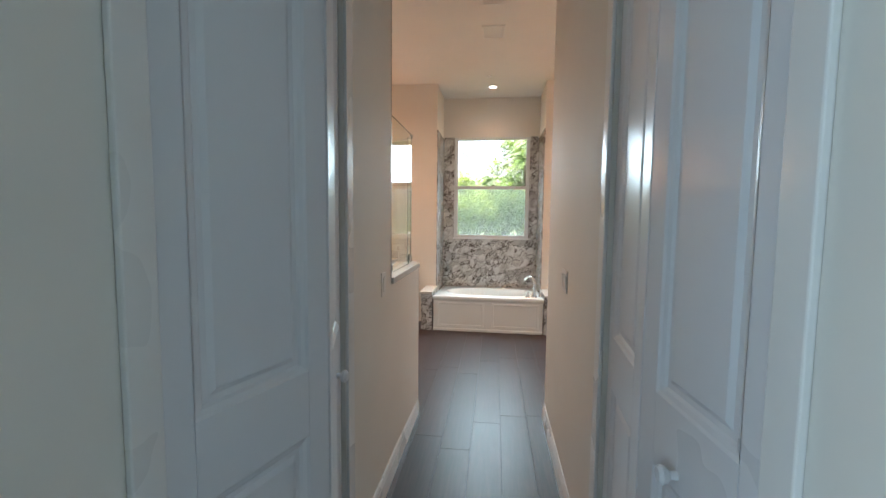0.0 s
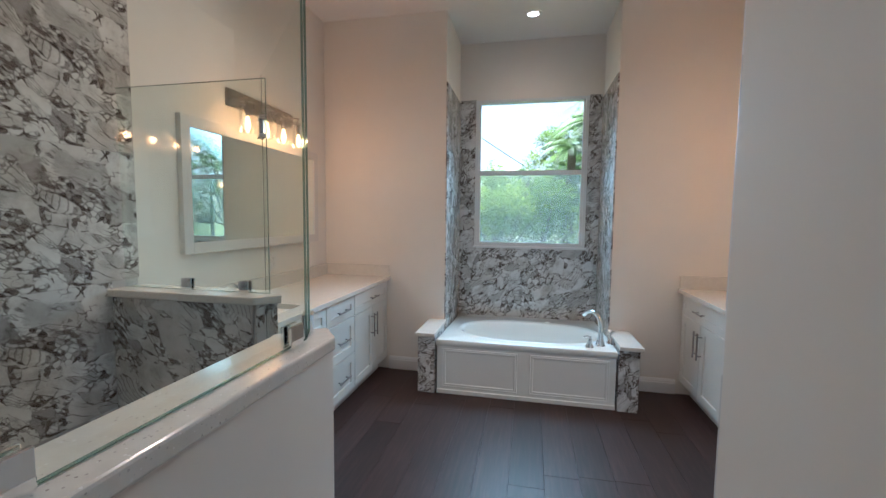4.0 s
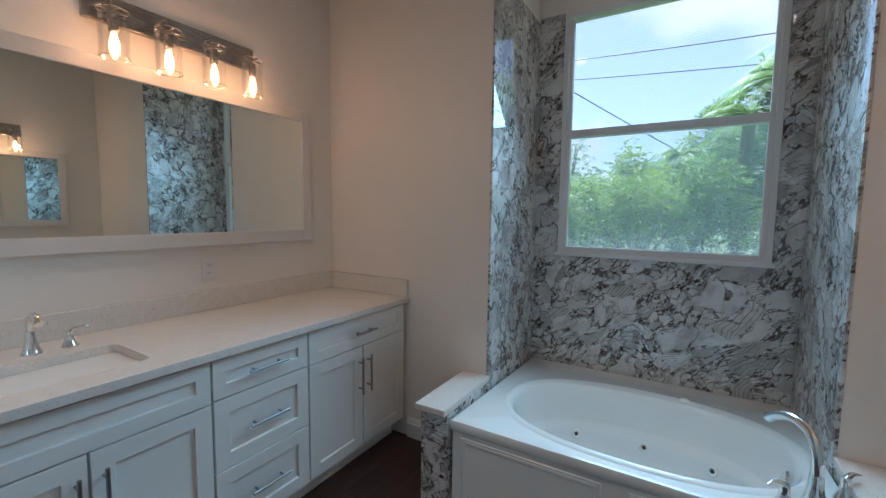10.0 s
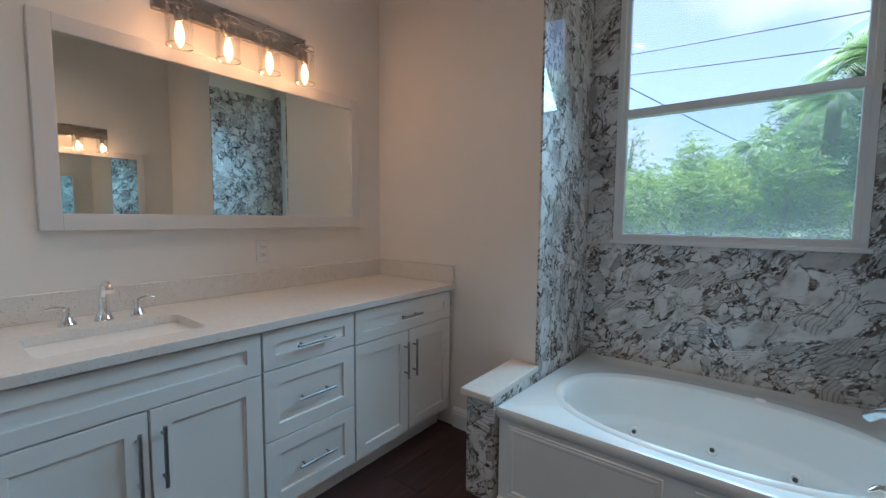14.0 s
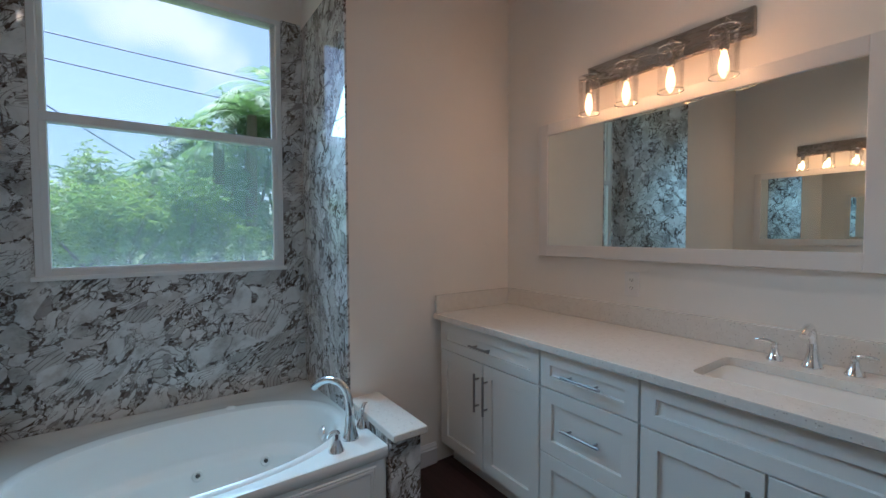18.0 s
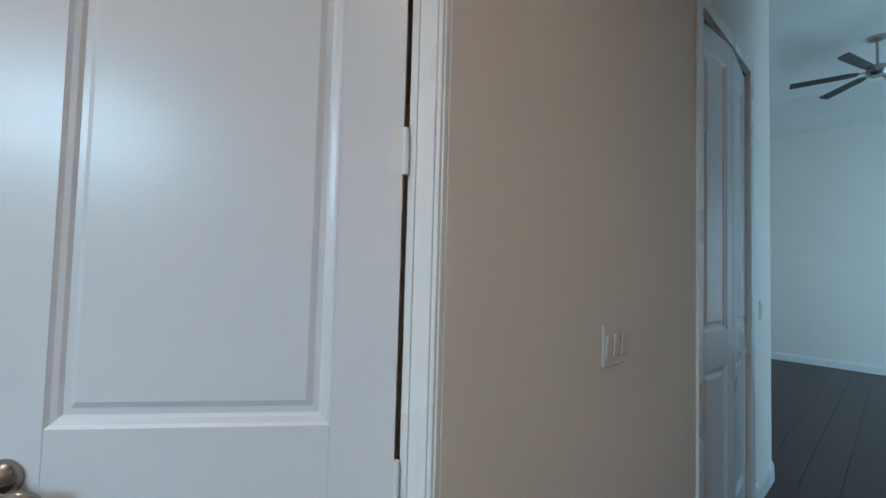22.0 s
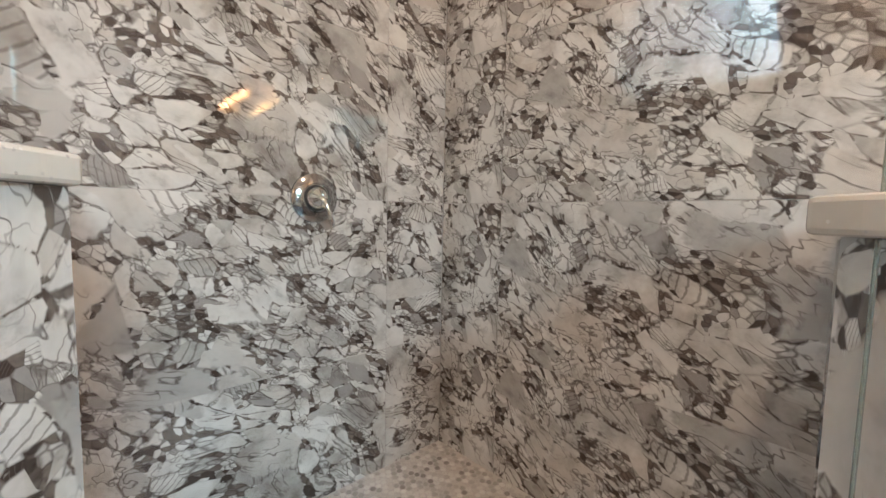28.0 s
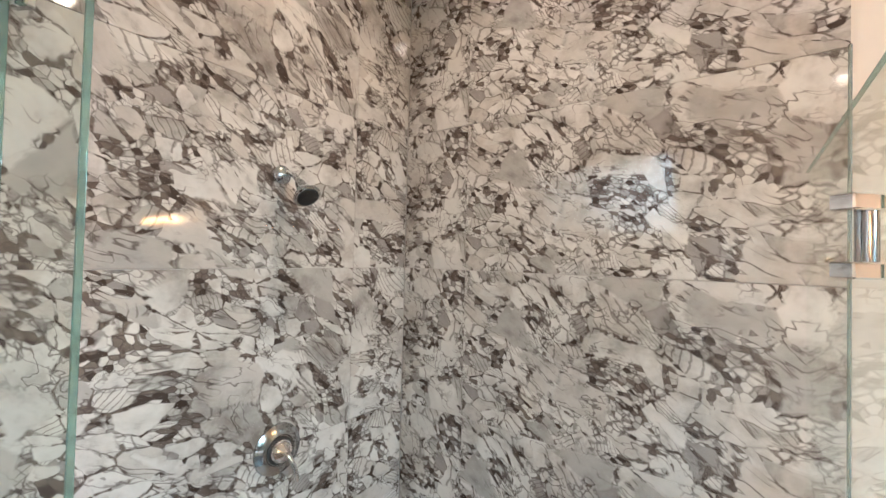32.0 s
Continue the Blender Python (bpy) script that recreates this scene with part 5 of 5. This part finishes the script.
for (a, b) in (((-14, 0, 9.25), (14, 0, 8.15)), ((-14, 0, 8.62), (14, 0, 6.75)), ((-8, 0, 9.75), (6, 0, 0.4)), ((-14, 6, 14.7), (14, 6, 13.5))):
    part("cable", tube([Vector(a).lerp(Vector(b), i / 16) - Vector((0, 0, 0.25 * math.sin(math.pi * i / 16))) for i in range(17)], 0.022, 6), DARK, lines)

for x, top in ((-14, 10.9), (14, 9.9)):
    part("pole", tube([(x, 0.1, -0.4), (x, 0.1, top)], [0.16, 0.11], 10), BARK, lines, "tall timber pole", True)

# ---- tiles ----
GAP = 0.0022
TILES = {}


def tile_mesh(w, h, start=0.0, row=0.0):
    """A rectified tile: x along its width, z up, its face at y = 0.012; start and row: where its print is cut from the sheet."""
    key = (round(w, 4), round(h, 4), start, row)
    if key not in TILES:
        me = bpy.data.meshes.new("tile")
        bm = box(start, start + w, 0.001, 0.012, row, row + h, 0.0008, 1)
        bm.to_mesh(me)
        bm.free()
        me.materials.append(TILE)
        TILES[key] = me
    return TILES[key]


def set_tile(parent, at, rz, w, h, start=0.0, row=0.0):
    ob = new("tile", tile_mesh(w - GAP, h - GAP, start, row))
    ob.parent = parent
    ob.matrix_basis = pose(*at, 0, 0, rz) @ Matrix.Translation((-start, 0, -row))


ROWS = (-0.004, 0.4985, 1.085, 1.6715, 2.258, 2.844, ZC)
gs = fixed("grout_bed_1", box(XW + 0.001, HL - 0.001, YSH + 0.0002, YSH + 0.009, 0, ZC), GROUT, "breccia-look porcelain tile wall", "tile wall")
# south wall of the shower: its tiles run from the west corner
for n, (z0, z1) in enumerate(zip(ROWS, ROWS[1:])):
    for u0, u1, start in ((0.013, 0.31, 3.0), (0.31, HL - XW, 1.3)):
        set_tile(gs, (XW + u0 + GAP / 2, YSH, z0 + GAP / 2), 0, u1 - u0, z1 - z0, start, (0.0, 2.2)[n % 2])
gw = fixed("grout_bed_2", box(XW + 0.0002, XW + 0.009, YSH + 0.012, 3.72, 0, ZC), GROUT, "breccia-look porcelain tile wall", "tile wall")
for z0, z1 in zip(ROWS, ROWS[1:]):
    for y0, y1, start in ((YSH + 0.013, 2.62, 4.4), (2.62, 3.728, 0.0)):
        if z0 < 0.9 and y1 > 3.6:
            y1 = 3.597
        set_tile(gw, (XW, y1 - GAP / 2, z0 + GAP / 2), -90, y1 - y0, z1 - z0, start)
g3 = fixed("grout_bed_3", box(-0.152, -0.1432, YSH + 0.013, 2.98, 0, z1c - 0.037), GROUT, "breccia-look porcelain tiles inside a half wall", "tile wall")
for z0, z1 in ((-0.004, 0.4985), (0.4985, z1c - 0.037)):
    set_tile(g3, (-0.143, YSH + 0.013, z0), 90, 2.98 - YSH - 0.013, z1 - z0, 5.2)
g4 = fixed("grout_bed_4", box(XW + 0.014, -0.67, 3.589, 3.5978, 0, z2c - 0.037), GROUT, "breccia-look porcelain tiles inside a half wall", "tile wall")
for z0, z1 in ((-0.004, 0.4985), (0.4985, z2c - 0.037)):
    set_tile(g4, (-0.672, 3.598, z0), 180, 0.722, z1 - z0, 6.1)

# alcove stone
ga = fixed("alcove_stone", boxes((XA + 0.0003, XA + 0.008, YN + 0.01, YB - 0.001, 0.3, 2.544), (XB - 0.008, XB - 0.0003, YN + 0.01, YB - 0.001, 0.3, 2.544)), GROUT, "breccia-look stone lining around the tub", "tile wall")


def slab(x0, x1, y0, y1, z0, z1):
    key = ("s", round(x1 - x0, 4), round(y1 - y0, 4), round(z1 - z0, 4))
    if key not in TILES:
        me = bpy.data.meshes.new("slab")
        bm = box(0, x1 - x0, 0, y1 - y0, 0, z1 - z0, 0.0008, 1)
        bm.to_mesh(me)
        bm.free()
        me.materials.append(STONE)
        TILES[key] = me
    ob = new("stone_slab", TILES[key])
    ob.parent = ga
    ob.location = (x0, y0, z0)


for z0, z1 in ((TZ - 0.060, 1.198), (1.20, 1.868), (1.87, 2.545)):
    slab(XA + 0.0012, XA + 0.0125, YN - 0.003, YB - 0.0135, z0, z1)
    slab(XB - 0.0125, XB - 0.0012, YN - 0.003, YB - 0.0135, z0, z1)
for z0, z1 in ((WZ0 - 0.012, 1.868), (1.87, 2.575)):
    slab(XA + 0.0135, WX0 - 0.0005, YB - 0.013, YB - 0.001, z0, z1)
    slab(WX1 + 0.0005, XB - 0.0135, YB - 0.013, YB - 0.001, z0, z1)
slab(XA + 0.0135, XB - 0.0135, YB - 0.013, YB - 0.001, TZ - 0.060, WZ0 - 0.0135)

# shower floor: small hexagons
HEXC = Nodes("hex_mosaic")
hr = HEXC.n("NewGeometry").outputs["Random Per Island"]
HEXM = HEXC.set(HEXC.ramp(hr, (0.0, (0.30, 0.29, 0.27)), (0.35, (0.48, 0.46, 0.43)), (0.7, (0.62, 0.61, 0.58)), (0.95, (0.22, 0.20, 0.19))), 0.3)
fixed("shower_floor", add_prism(bmesh.new(), [(XW + 0.012, YSH + 0.012), (-0.154, YSH + 0.012), (-0.154, 2.98), (-0.18, 3.02), (-0.67, 3.585), (XW + 0.012, 3.585)], -0.004, 0.003), GROUT, "mosaic shower floor", "floor")
verts, faces = [], []
R, pitch = 0.0115, 0.0255
for j in range(60):
    for i in range(52):
        x, y = XW + 0.03 + pitch * (i + 0.5 * (j % 2)), YSH + 0.03 + pitch * 0.866 * j
        if x > -0.17 or y > 3.57 or (x + y > 2.87 and x > -0.66 and y > 3.0 + (-0.17 - x) * 1.13):
            continue
        k = len(verts)
        for rr, z in ((R, 0.002), (R, 0.0052), (R * 0.86, 0.0065)):
            verts += [(x + rr * math.sin(math.pi / 3 * a), y + rr * math.cos(math.pi / 3 * a), z) for a in range(6)]
        for a in range(6):
            b = (a + 1) % 6
            faces += [(k + a, k + b, k + 6 + b, k + 6 + a), (k + 6 + a, k + 6 + b, k + 12 + b, k + 12 + a)]
        faces.append(tuple(k + 12 + a for a in range(6)))
me = bpy.data.meshes.new("hex_mosaic")
me.from_pydata(verts, [], faces)
me.materials.append(HEXM)
tagged(new("hex_mosaic", me), "small grey and white hexagon mosaic tiles", "mosaic", kind="stuff")

# floor planks
PW, PL = 0.185, 1.22
PLANKS = {}


def plank(x0, x1, y0, y1):
    key = (round(x1 - x0, 3), round(y1 - y0, 3))
    if key not in PLANKS:
        me = bpy.data.meshes.new("plank")
        bm = box(0, key[0] - 0.0012, 0, key[1] - 0.0012, -0.011, 0.0, 0.0007, 1)
        bm.to_mesh(me)
        bm.free()
        me.materials.append(WOOD)
        PLANKS[key] = me
    ob = new("plank", PLANKS[key])
    ob.parent = floor
    ob.location = (x0, y0, 0)


rnd = random.Random(4)
far_v, far_f = [], []


def far_plank(x0, x1, y0, y1):
    k = len(far_v)
    g = 0.0006
    far_v.extend([(x0 + g, y0 + g, -0.008), (x1 - g, y0 + g, -0.008), (x1 - g, y1 - g, -0.008), (x0 + g, y1 - g, -0.008), (x0 + 2 * g, y0 + 2 * g, 0), (x1 - 2 * g, y0 + 2 * g, 0), (x1 - 2 * g, y1 - 2 * g, 0), (x0 + 2 * g, y1 - 2 * g, 0)])
    far_f.extend([(k + 4, k + 5, k + 6, k + 7), (k, k + 1, k + 5, k + 4), (k + 1, k + 2, k + 6, k + 5), (k + 2, k + 3, k + 7, k + 6), (k + 3, k, k + 4, k + 7)])


x = BX0
while x < BX1:
    y = SY - PL * rnd.random()
    while y < YN + 0.1:
        y1 = y + PL
        cx = x + PW / 2
        a, b = max(y, SY), min(y1, YN)
        inside_bath = XW < cx < XE
        if b > a + 0.02:
            if b <= YS or not inside_bath:
                if a < YS:
                    far_plank(x, x + PW, a, min(b, YS))
            else:
                if a < YS:
                    far_plank(x, x + PW, a, YS)
                plank(round(x, 3), round(x + PW, 3), round(max(a, YS), 3), round(b, 3))
        y = y1
    x += PW
me = bpy.data.meshes.new("far_planks")
me.from_pydata(far_v, [], far_f)
me.materials.append(WOOD)
tagged(new("bedroom_planks", me), "dark wood-look floor planks in the bedroom", "floor", kind="stuff")
